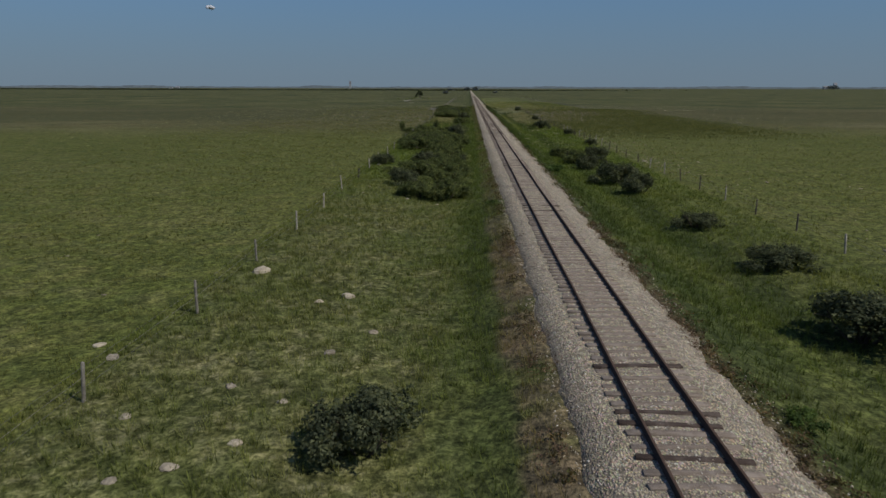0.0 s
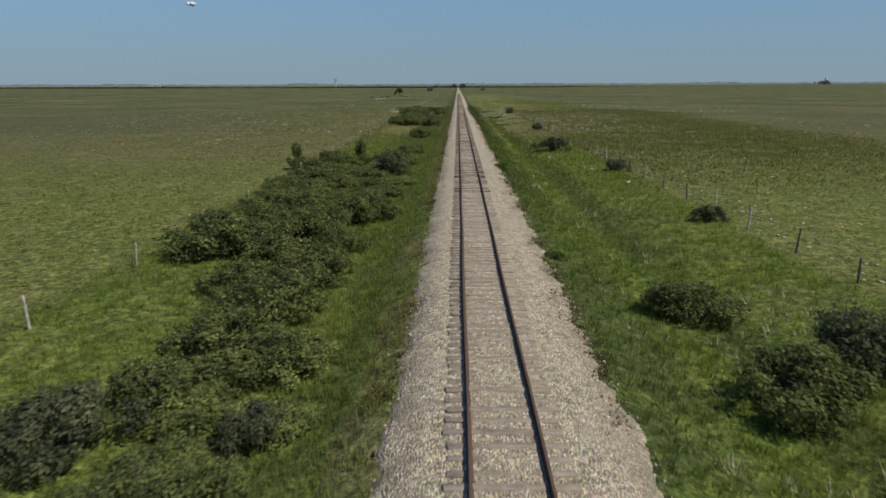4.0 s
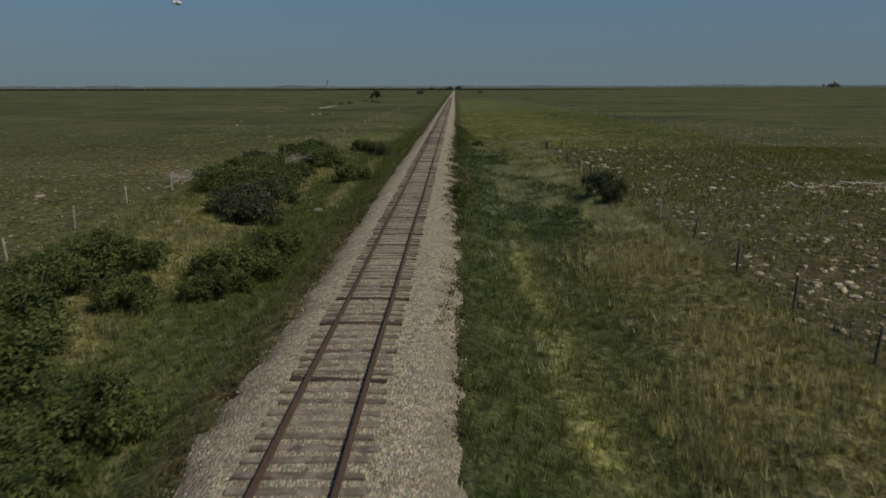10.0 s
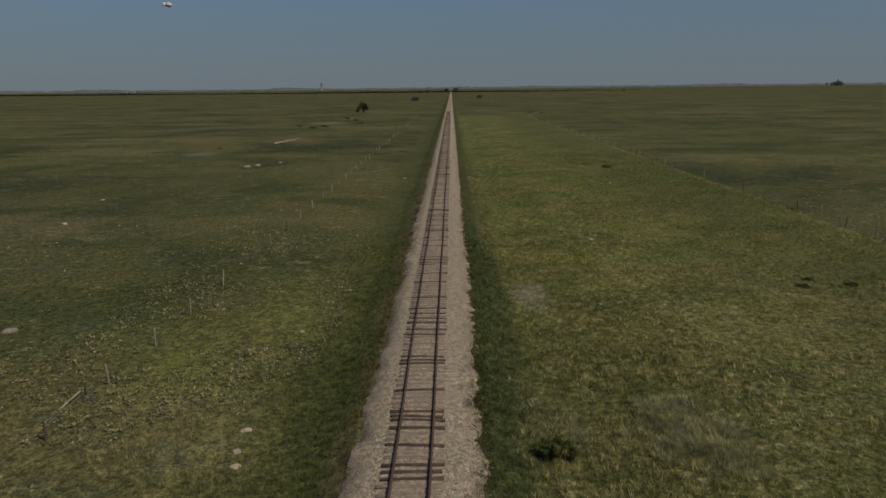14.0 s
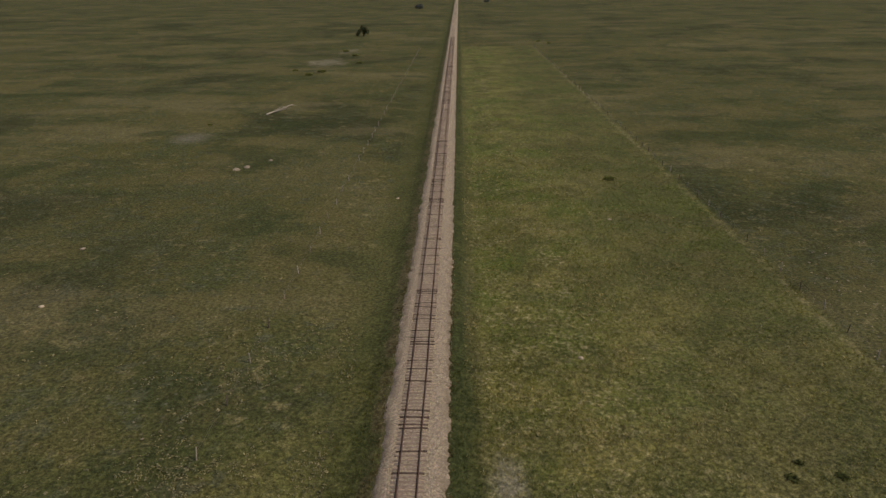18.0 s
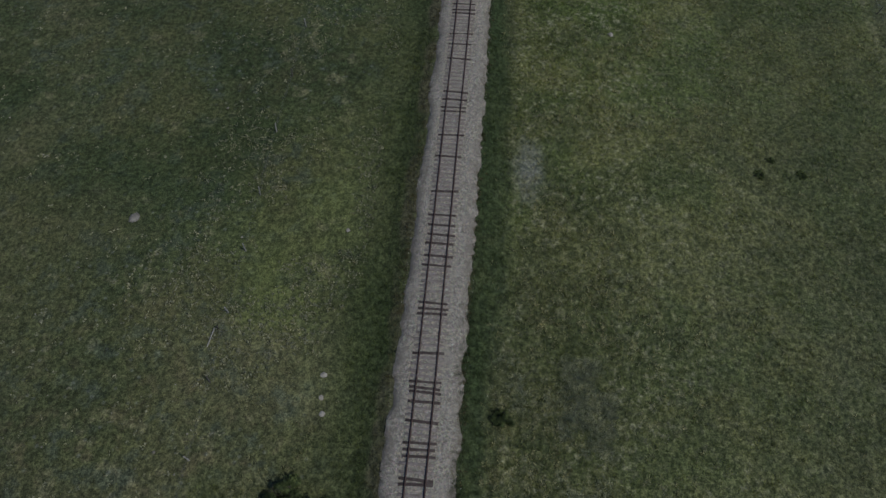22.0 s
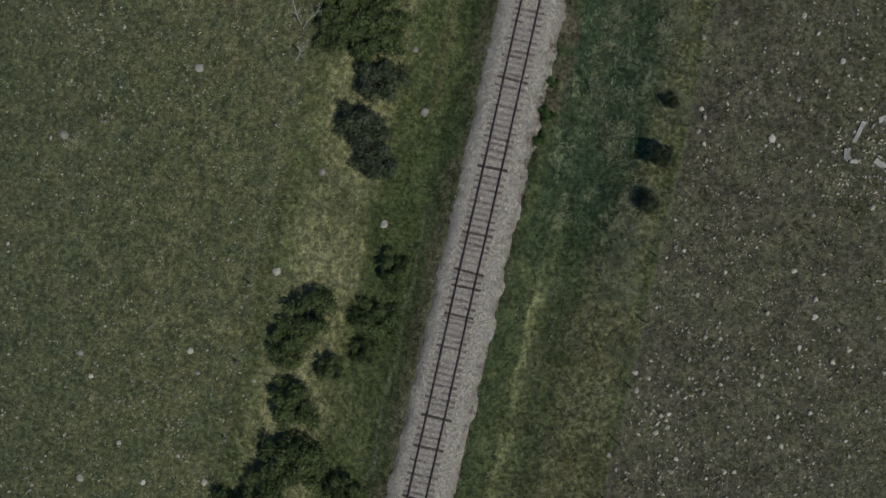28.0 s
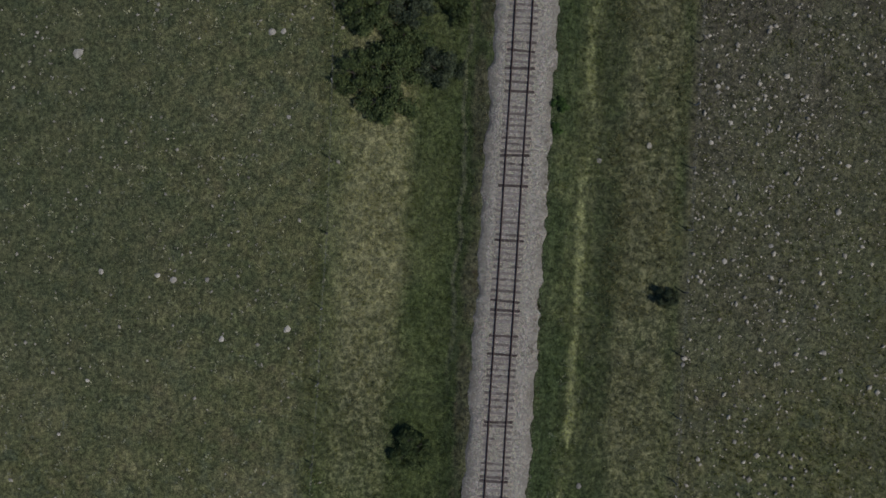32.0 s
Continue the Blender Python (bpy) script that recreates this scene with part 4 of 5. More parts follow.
n = 3400
y = np.concatenate([RNG.uniform(-60, 262, n // 2), RNG.uniform(-60, -14, n - n // 2)])
x = np.where(RNG.random(n) < np.where(y < -14, 0.5, 0.25), -2.75 - RNG.normal(0, 0.26, n), 2.75 + RNG.normal(0, 0.28, n))
keep = vnoise(x * 0.5, y, 2.6, 37) > 0.02
x, y = x[keep], y[keep]
M_DRY = make_leaf("dry russet weed leaves", (0.110, 0.074, 0.052), (0.205, 0.140, 0.098))
tagged(new("edge_weeds", leaf_clumps("edge_weeds", x, y, np.maximum(ground_z(x, y), ballast_z(x, y)), 0.05, 0.13, 14, M_DRY, 0.8, 0.3)), "dry russet weeds rooted in the edge of the ballast", "weeds", kind="stuff")

# ---- fences ----


def post_mesh(name, seed, mat, h=1.25, r=0.058):
    """A round post: tapered, slightly bent and split at the top."""
    g = random.Random(seed)
    bm = bmesh.new()
    rings = []
    lean = g.uniform(-0.03, 0.03)
    for k, (z, s) in enumerate(((-0.35, 1.05), (0.1, 1.0), (h * 0.6, 0.94), (h - 0.03, 0.9), (h, 0.7))):
        rings.append([bm.verts.new((math.cos(a) * r * s * g.uniform(0.9, 1.1) + lean * z, math.sin(a) * r * s * g.uniform(0.9, 1.1), z + (g.uniform(-0.02, 0.02) if k > 2 else 0))) for a in np.arange(8) * math.pi / 4])
    for a, b in zip(rings, rings[1:]):
        for i in range(8):
            bm.faces.new((a[i], a[(i + 1) % 8], b[(i + 1) % 8], b[i]))
    bm.faces.new(rings[-1])
    return bm_mesh(name, bm, mat, True)


def wire_mesh(points):
    """Thin square wire through the given points."""
    r = 0.0035
    v, f = [], []
    for i, p in enumerate(points):
        for dx, dz in ((-r, -r), (r, -r), (r, r), (-r, r)):
            v.append((p[0] + dx, p[1] + dx * 0.3, p[2] + dz))
        if i:
            b = 4 * i
            f += [(b - 4 + k, b - 4 + (k + 1) % 4, b + (k + 1) % 4, b + k) for k in range(4)]
    return mesh_of("wire", np.array(v), np.array(f), M_WIRE)


POSTS_PALE = [post_mesh("post", i, M_POST) for i in range(4)]
POSTS_DARK = [post_mesh("post", 10 + i, M_POST_DARK, 1.2, 0.055) for i in range(4)]


def fence(name, spots, pale, label):
    ob = tagged(new(name), label, "fence")
    tops = []
    for i, (x, y) in enumerate(spots):
        z = float(ground_z(x, y))
        kinds = POSTS_PALE if random.random() < pale else POSTS_DARK
        m = Matrix.LocRotScale((x, y, z), Euler((random.gauss(0, 0.05), random.gauss(0, 0.05), random.uniform(0, 6))), (1, 1, random.uniform(0.85, 1.08)))
        under("post", kinds[i % 4], ob, m)
        tops.append((x, y, z))
    for h in (0.45, 0.75, 1.05):
        under("wire", wire_mesh([(x + 0.08, y, z + h) for x, y, z in tops]), ob)
    return ob


def along(anchors, line):
    ys = [y for a, b, n in anchors for y in np.linspace(a, b, n, endpoint=False)] + [anchors[-1][1]]
    return [(float(np.interp(y, *line)) + random.uniform(-0.1, 0.1), y) for y in ys]


left = along([(-68.1, 39.8, 13), (39.8, 100, 7), (100, 112, 2), (112, 133.1, 3), (133.1, 185.3, 8), (185.3, 251.5, 10), (251.5, 276.2, 4), (276.2, 314.2, 5), (314.2, 640, 43)], ([-70, 150, 172, 195, 250, 640], [-15.7, -15.7, -16.7, -17.9, -17.2, -17.2]))
right = along([(-59, -17.4, 7), (-17.4, 1.0, 3), (1.0, 24.6, 4), (24.6, 37.4, 2), (37.4, 48.5, 2), (48.5, 93.5, 8), (93.5, 132.1, 7), (132.1, 164.7, 6), (164.7, 184.2, 4), (184.2, 211.7, 5), (211.7, 235.6, 5), (235.6, 245.2, 2)], ([-70, 110, 165, 200, 250], [15.5, 15.6, 15.4, 14.7, 15.1]))
fence("fence", left, 0.85, "wire fence on weathered pale wooden posts along the pasture")
fence("fence", right, 0.45, "wire fence on dark and pale wooden posts beside the stony field")
fence("fence", [(x, 250.3 + 0.01 * x) for x in (20.6, 24.0, 27.5, 31.2, 35.0, 39.0, 43.0, 46.4)], 0.1, "wire fence on dark wooden posts crossing the grassland")
fence("fence", along([(255.5, 640, 68)], ([250, 640], [46.4, 45.0])), 0.5, "wire fence on wooden posts around the station ground")


def pole_between(a, b, r):
    a, b = Vector(a), Vector(b)
    bm = bmesh.new()
    bmesh.ops.create_cone(bm, cap_ends=True, segments=8, radius1=r, radius2=r * 0.85, depth=(b - a).length)
    bmesh.ops.bevel(bm, geom=[e for e in bm.edges if e.calc_face_angle(0) > 1.2], offset=0.012, segments=1, affect="EDGES")
    m = Matrix.Translation((a + b) / 2) @ (b - a).to_track_quat("Z", "Y").to_matrix().to_4x4()
    bmesh.ops.transform(bm, matrix=m, verts=bm.verts)
    return bm


corner = tagged(new("fence_corner"), "braced fence corner of dark posts joined by pale peeled poles", "fence corner")
CORNER = [(15.2, 250.1), (17.35, 250.4), (15.05, 248.5), (15.0, 246.7)]
for i, (x, y) in enumerate(CORNER):
    under("post", POSTS_DARK[i], corner, Matrix.LocRotScale((x, y, float(ground_z(x, y))), None, (1.35, 1.35, 1.12)))
for i, j in ((0, 1), (0, 2), (2, 3)):
    za, zb = (float(ground_z(*CORNER[k])) for k in (i, j))
    under("rail", bm_mesh("rail", pole_between((*CORNER[i], za + 1.28), (*CORNER[j], zb + (1.28 if j == 1 else 1.12)), 0.06), M_RAILWOOD), corner, label="pale peeled pole")

# ---- loose timber ----
log = tagged(new("log", bm_mesh("log", pole_between((0, 0, 0.05), (0.3, 1.6, 0.36), 0.045), M_POST)), "bleached fallen pole leaning on a broken post", "log")
log.matrix_basis = pose(-18.15, 260.6, float(ground_z(-18, 261)))


stub = tagged(new("broken_post", POSTS_DARK[1]), "short broken dark fence post in the grass", "post")
stub.matrix_basis = Matrix.LocRotScale((-17.66, 262.3, float(ground_z(-17.6, 262.3))), Euler((0.05, 0.1, 0)), (1.0, 1.0, 0.55))


def fallen_branches(seed, base, tip, girth, sides, reach):
    """A fallen limb: a bent tapering stem with side branches and twigs that lie close to the ground."""
    g = random.Random(seed)
    v, f = [], []

    def limb(p, q, r0, r1):
        start = len(v)
        bend = (q - p).length * 0.06
        pts = [p] + [p.lerp(q, k / 4) + Vector((g.uniform(-bend, bend), g.uniform(-bend, bend), g.uniform(-bend, bend) * 0.5)) for k in (1, 2, 3)] + [q]
        ax = (q - p).normalized()
        u = ax.orthogonal().normalized()
        w = ax.cross(u)
        for i, c in enumerate(pts):
            r = r0 + (r1 - r0) * i / 4
            v.extend(c + u * math.cos(k * 1.2566) * r + w * math.sin(k * 1.2566) * r for k in range(5))
        for i in range(4):
            f.extend((start + i * 5 + k, start + i * 5 + (k + 1) % 5, start + i * 5 + 5 + (k + 1) % 5, start + i * 5 + 5 + k) for k in range(5))
        return pts

    base, tip = Vector(base), Vector(tip)
    stem = limb(base, tip, girth, girth * 0.3)
    way = (tip - base).normalized()
    for i in range(sides):
        s = base.lerp(tip, g.uniform(0.15, 1.0))
        side = Vector((-way.y, way.x, 0)) * g.choice((-1, 1)) * g.uniform(0.25, 1.0) + way * g.uniform(0.3, 1.0) + Vector((0, 0, g.uniform(-0.15, 0.35)))
        e = s + side.normalized() * reach * g.uniform(0.4, 1.0)
        e.z = max(e.z, 0.06)
        pts = limb(s, e, girth * 0.4, girth * 0.12)
        for _ in range(6):
            q = pts[g.randint(1, 4)]
            d = q + Vector((g.uniform(-1, 1), g.uniform(-1, 1), g.uniform(-0.1, 0.4))) * reach * 0.35
            d.z = max(d.z, 0.05)
            limb(q, d, girth * 0.18, girth * 0.08)
    return mesh_of("limb", np.array([list(p) for p in v]), np.array(f), M_DEAD)


DEADWOOD = (((-16.8, 218.0), (-12.8, 226.6), 0.07, 16, 2.6), ((-16.6, 218.2), (-13.2, 222.6), 0.05, 14, 2.0), ((-14.8, 217.0), (-19.8, 210.2), 0.09, 12, 2.0), ((-16.4, 217.4), (-19.4, 213.2), 0.05, 12, 1.8), ((-18.0, 207.2), (-19.6, 210.0), 0.05, 5, 0.9), ((-17.8, 207.0), (-16.6, 209.0), 0.04, 4, 0.8), ((-17.8, 204.2), (-17.0, 206.0), 0.03, 4, 0.8))
for i, ((x0, y0), (x1, y1), girth, sides, reach) in enumerate(DEADWOOD):
    girth, sides = girth * 0.58, sides * 3
    d = tagged(new("dead_branch"), "bare bleached dead branch fallen beside the thicket", "dead branch", "dead wood by the thicket")
    under("limb", fallen_branches(300 + i, (0, 0, 0.25), (x1 - x0, y1 - y0, 0.9), girth, sides, reach), d)
    d.matrix_basis = pose(x0, y0, float(ground_z(x0, y0)))
far_dead = tagged(new("dead_tree"), "long bleached fallen tree lying in the pasture", "dead tree")
under("limb", fallen_branches(320, (0, 0, 0.3), (4.2, 13.5, 0.9), 0.22, 7, 3.0), far_dead)
far_dead.matrix_basis = pose(-50.2, 434.0, float(ground_z(-50, 434)))

# ---- stones ----


def stone_mesh(seed, level=2):
    g = random.Random(seed)
    bm = bmesh.new()
    bmesh.ops.create_icosphere(bm, subdivisions=level, radius=1.0)
    o = Vector((g.uniform(0, 50), g.uniform(0, 50), g.uniform(0, 50)))
    for v in bm.verts:
        n = noise.noise(v.co * 0.9 + o) * 0.45 + noise.noise(v.co * 2.3 + o) * 0.16
        v.co *= 1 + n
        v.co.x = max(-0.85, min(0.85, v.co.x))
    return bm_mesh("stone", bm, M_BOULDER, False)


M_PLAIN_STONE = make_simple("dull fieldstone", (0.31, 0.27, 0.20), (0.20, 0.175, 0.13), 3.0, 0.9, "island", 0.5, 0.03)
STONES = [stone_mesh(s) for s in range(6)]
stone_used = set()
stone_proto = []
for me in STONES:
    ob = new("fieldstone", me)
    stone_proto.append(ob)


def lay_stones(rows):
    """Stones that stand out, one by one: x, y and length."""
    for i, (x, y, size) in enumerate(rows):
        place(stone_proto[i % 6], stone_used, x, y, size * 0.44, size * random.uniform(0.13, 0.24), "pale lichened fieldstone lying in the grass" if x < 15 else "pale fieldstone lying in the stony field", "stone", "loose fieldstones", float(ground_z(x, y)) + size * 0.03)


lay_stones([  # -47 to 88 m along the line
    (-13, -47, 0.4), (-11.9, -46.4, 0.5), (-10.7, -45.2, 0.4), (-14.1, -44, 0.4), (-10.2, -42.6, 0.35), (-12, -41.7, 0.4), (-16.4, -40.1, 0.5), (-17.5, -38.8, 0.5), (-9.6, -38.7, 0.5),
    (-8.4, -36.5, 0.45), (-11.2, -32.9, 0.45), (-10.1, -32, 0.7), (-14.9, -28.6, 1), (-7.4, -5.9, 0.35), (-9.9, -4.4, 0.4), (-13.9, -2.2, 0.35), (-13.8, 1.2, 0.5), (-15.4, 19.9, 0.75),
    (16.6, 25.5, 0.7), (13.6, 68.9, 0.6), (12.1, 78.8, 0.5), (12.4, 79.3, 0.4), (19.8, 83, 0.6), (15.6, 84.1, 0.7), (10.6, 87.5, 0.5), (16.5, 87.7, 0.5),
])
lay_stones([  # 90 to 156 m along the line
    (6.7, 90.5, 0.35), (-15.1, 107.6, 0.5), (7.5, 125.5, 0.6), (-37.9, 127.3, 0.4), (17.6, 128.6, 0.5), (20.7, 130.3, 0.5), (-35.7, 132.1, 0.4), (-24.3, 136.4, 0.6),
    (15.8, 136.7, 0.45), (29.5, 137, 0.5), (-18.7, 137.6, 0.7), (27.9, 138.5, 0.6), (-28.8, 141.3, 0.7), (-25.9, 141.5, 0.5), (-30.2, 141.6, 0.55), (-35.1, 141.6, 0.6), (-24.2, 144.6, 0.3),
    (18.8, 145.9, 0.6), (22.8, 147.5, 0.5), (23.3, 148.6, 0.45), (19.9, 150.1, 0.45), (28.4, 150.8, 0.7), (19.2, 152.8, 0.4), (7.5, 154, 0.6), (11.7, 155.5, 0.6),
])
lay_stones([  # 156 to 190 m along the line
    (-19.7, 156, 0.45), (17, 156.1, 0.5), (18.6, 157.9, 0.45), (24.7, 160.3, 0.4), (-38.3, 160.4, 1), (17.3, 161, 0.55), (-21.6, 163.3, 0.75), (-20.6, 163.4, 0.6), (-27.8, 166.4, 0.75),
    (-22.6, 167.2, 0.6), (-17.6, 168.3, 0.6), (-25.3, 170, 0.5), (-28.8, 174.9, 0.5), (-30.1, 176.6, 0.6), (-20.2, 177.1, 0.5), (20.2, 177.9, 0.5), (14.8, 178.1, 0.5), (-21.2, 178.8, 0.7),
    (18.2, 180.8, 0.6), (19.1, 181.4, 0.5), (15.8, 183.9, 0.6), (16.6, 185.1, 0.45), (15.4, 185.3, 0.5), (-15.6, 186.9, 0.9), (25.7, 187.4, 0.5), (28.1, 190.4, 0.5),
])
lay_stones([  # 193 to 237 m along the line
    (-7.8, 192.7, 0.8), (28.7, 193.2, 0.65), (-35.2, 194, 0.9), (-13.8, 195.8, 0.8), (26.2, 196.5, 0.5), (-25.5, 201.9, 0.9), (-6.6, 202.7, 0.85), (15.9, 206, 0.5), (22, 206.8, 0.8),
    (-8.5, 207.6, 0.6), (23.5, 210.5, 0.5), (14.7, 213.8, 0.6), (26.4, 214.4, 0.6), (17.1, 215.6, 0.5), (22.5, 217.5, 0.6), (18.5, 221.3, 0.7), (17, 222.7, 0.5), (18.1, 225.8, 1.1),
    (18.4, 228.1, 0.8), (15.6, 228.4, 0.5), (17, 230.1, 0.75), (19.5, 231.1, 0.9), (21.2, 233.4, 0.5), (17, 233.8, 0.6), (18.4, 235.9, 0.61), (19.1, 236.9, 0.5),
])
lay_stones([  # 238 to 383 m along the line
    (15.1, 237.5, 0.7), (19.6, 238.6, 0.55), (22.8, 239.2, 0.44), (19, 240.9, 0.5), (17.6, 241, 0.39), (20.4, 243, 0.33), (16.1, 243.8, 0.8), (23.3, 244.4, 0.55), (15.5, 246.2, 0.7),
    (23.5, 246.3, 0.44), (-35.3, 255, 0.7), (-7.9, 256, 0.6), (-8.2, 257.3, 0.5), (-8.3, 259.2, 0.65), (-28.1, 272.6, 1.25), (-8.5, 273.1, 0.5), (16.3, 300.6, 0.7), (-45.6, 311.6, 0.8),
    (-50.2, 330.5, 1), (28, 344.3, 0.9), (-7, 357, 0.7), (-41.2, 374.8, 1.9), (-39.6, 376.8, 1.7), (-36.2, 382.6, 1.1),
])


def scatter_stones(name, xy, size, material, flat=0.6, zoff=0.0, zf=ground_z, plain=False):
    """Many small stones as one mesh: distorted octahedra or icosahedra."""
    bm = bmesh.new()
    if plain == "chip":
        bmesh.ops.create_cone(bm, cap_ends=True, cap_tris=False, segments=3, radius1=1.1, radius2=0.7, depth=1.5)
    elif plain:
        bmesh.ops.create_cone(bm, cap_ends=True, cap_tris=False, segments=4, radius1=1.0, radius2=0.75, depth=1.5)
    else:
        bmesh.ops.create_icosphere(bm, subdivisions=1, radius=1.0)
    bmesh.ops.triangulate(bm, faces=bm.faces)
    base = np.array([list(v.co) for v in bm.verts])
    tri = np.array([[v.index for v in f.verts] for f in bm.faces])
    bm.free()
    n = len(xy)
    v = base[None] * (1 + RNG.uniform(-0.3, 0.3, (n, len(base), 1)))
    v = v * np.stack([size, size * RNG.uniform(0.4 if plain else 0.55, 0.95, n), size * flat * RNG.uniform(0.6, 1.1, n)], -1)[:, None]
    a = RNG.uniform(0, 6.28, n)[:, None]
    x = v[..., 0] * np.cos(a) - v[..., 1] * np.sin(a) + xy[:, :1]
    y = v[..., 0] * np.sin(a) + v[..., 1] * np.cos(a) + xy[:, 1:]
    z = v[..., 2] + zf(xy[:, 0], xy[:, 1])[:, None] + zoff + size[:, None] * 0.15
    f = tri[None] + (np.arange(n) * len(base))[:, None, None]
    return mesh_of(name, np.stack([x, y, z], -1).reshape(-1, 3), f.reshape(-1, 3), material)


def clumped(n, x0, x1, y0, y1, pick):
    """Points whose density follows pick(x, y), between 0 and 1."""
    xy = np.stack([RNG.uniform(x0, x1, n), RNG.uniform(y0, y1, n)], -1)
    return xy[RNG.random(n) < pick(xy[:, 0], xy[:, 1])]


def patch(x, y, s):
    return np.clip(0.5 + 0.9 * vnoise(x, y, s * 1.6, 11), 0, 1)


xy = clumped(62000, 15.6, 100, -40, 250, lambda x, y: np.clip((y - 105) / 50, 0.03, 1) * (0.25 + 0.75 * patch(x, y, 4.2)) * np.clip(1.35 - x / 70, 0.0, 1) * np.clip(1.75 - x / 32, 0.18, 1) * np.where(y > 222, 0.38, np.where(y > 195, 0.6, 1)))
sz = np.clip(RNG.lognormal(-2.32, 0.45, len(xy)), 0.045, 0.25) * np.where(xy[:, 1] > 222, 1.6, 1.0) * np.where((xy[:, 1] > 120) & (xy[:, 1] < 212) & (xy[:, 0] < 40), 1.25, 1.0)
tagged(new("field_stones", scatter_stones("field_stones", xy, sz * 1.1, M_STONE, 0.40, -0.005, ground_z, True)), "countless pale stones strewn over the stony field", "stones", kind="stuff")
xy = clumped(900, 15.8, 25, 2, 100, lambda x, y: np.clip((25 - x) / 8, 0, 1) * (0.1 + 0.9 * patch(x, y, 6.0) ** 2))
tagged(new("field_stones", scatter_stones("field_stones", xy, RNG.uniform(0.05, 0.15, len(xy)), M_STONE, 0.35, 0.02, ground_z, True)), "scattered pale stones along the field side of the fence", "stones", kind="stuff")
xy = clumped(11000, 15.8, 46, 125, 205, lambda x, y: np.clip((y - 125) / 30, 0, 1) * np.clip((46 - x) / 15, 0, 1) * (0.2 + 0.8 * patch(x, y, 3.0)))
tagged(new("field_stones", scatter_stones("field_stones", xy, RNG.uniform(0.045, 0.10, len(xy)), M_STONE, 0.28, -0.01, ground_z, True)), "small pale stone shards between the larger field stones", "stones", kind="stuff")
xy = clumped(5200, 46, 110, 252, 345, lambda x, y: (0.2 + 0.8 * patch(x, y, 5)) * np.clip(1.5 - x / 90, 0, 1) * np.clip((345 - y) / 60, 0, 1))
tagged(new("field_stones", scatter_stones("field_stones", xy, np.clip(RNG.lognormal(-2.3, 0.35, len(xy)), 0.06, 0.26), M_STONE, 0.42, -0.02)), "pale stones strewn beyond the station ground fence", "stones", kind="stuff")
xy = clumped(17000, -95, -16, -50, 300, lambda x, y: np.clip((x + 95) / 45, 0, 1) * np.clip((300 - y) / 40, 0, 1) * (0.25 * patch(x, y, 6) + 0.05) * np.clip((y - 90) / 60, 0.05, 1))
tagged(new("pasture_stones", scatter_stones("pasture_stones", xy, np.clip(RNG.lognormal(-2.6, 0.35, len(xy)), 0.05, 0.2), M_PLAIN_STONE, 0.25, -0.02)), "small pale stones scattered through the pasture grass", "stones", kind="stuff")
xy = clumped(6500, -60, -15, 110, 240, lambda x, y: np.clip((y - 110) / 40, 0, 1) * np.clip((240 - y) / 40, 0, 1) * np.clip((x + 60) / 20, 0, 1) * patch(x, y, 5))
tagged(new("pasture_stones", scatter_stones("pasture_stones", xy, np.clip(RNG.lognormal(-2.15, 0.35, len(xy)), 0.07, 0.27), M_PLAIN_STONE, 0.35, -0.02, ground_z, True)), "dull flat stones half sunk in the pasture grass", "stones", kind="stuff")
# loose ballast stones
n = 66000
xy = np.stack([RNG.uniform(-2.5, 3.0, n), RNG.uniform(-60, 240, n)], -1)
keep = (np.abs(np.abs(xy[:, 0]) - 0.7525) > 0.09)
spill = np.concatenate([np.stack([-2.55 - np.abs(RNG.normal(0, 0.14, 1600)), RNG.uniform(-60, 330, 1600)], -1), np.stack([2.95 + np.abs(RNG.normal(0, 0.18, 2600)), RNG.uniform(-60, 330, 2600)], -1)])
xy = np.concatenate([xy[keep], spill])


def bed_z(x, y):
    return np.maximum(ballast_z(x, y), ground_z(x, y))


tagged(new("ballast_stones", scatter_stones("ballast_stones", xy, RNG.uniform(0.020, 0.044, len(xy)), M_GRAVEL, 0.8, -0.008, bed_z, "chip")), "loose pinkish grey crushed stones between and beside the rails", "ballast stones", kind="stuff")

# ---- broken foundation in the stony field ----
ruin = tagged(new("foundation"), "broken concrete foundation slabs lying in the stony field", "foundation")


def slab_mesh(seed, sx, sy, sz):
    g = random.Random(seed)
    bm = bmesh.new()
    bmesh.ops.create_cube(bm, size=1.0)
    bmesh.ops.scale(bm, vec=(sx, sy, sz), verts=bm.verts)
    bmesh.ops.subdivide_edges(bm, edges=bm.edges, cuts=2)
    for v in bm.verts:
        v.co += Vector([g.uniform(-1, 1) * 0.05 for _ in range(3)])
    return bm_mesh("slab", bm, M_CONCRETE)


SLABS = ((28.9, 208.9, 0.35, 1.9, -12, 3), (28.3, 206.9, 0.5, 0.9, 10, 5), (29.0, 206.4, 0.7, 0.3, 5, 4), (31.2, 206.7, 1.1, 0.45, -22, 6), (32.0, 206.3, 0.6, 0.4, -30, 9), (33.4, 209.2, 0.5, 0.8, 20, 8),
         (35.0, 209.0, 1.6, 0.22, -8, 3), (36.6, 208.2, 0.35, 1.3, -32, 20), (34.0, 209.4, 0.9, 0.25, 10, 4), (35.5, 206.5, 0.2, 0.9, 0, 3), (35.0, 206.2, 0.2, 0.7, -25, 3), (35.2, 208.0, 0.8, 0.12, -35, 3), (30.6, 210.4, 0.7, 0.5, 30, 6))
for i, (x, y, sx, sy, rz, tip) in enumerate(SLABS):
    under("slab", slab_mesh(i, sx, sy, 0.22), ruin, pose(x, y, float(ground_z(x, y)) - 0.02, tip, tip * 0.5, rz))
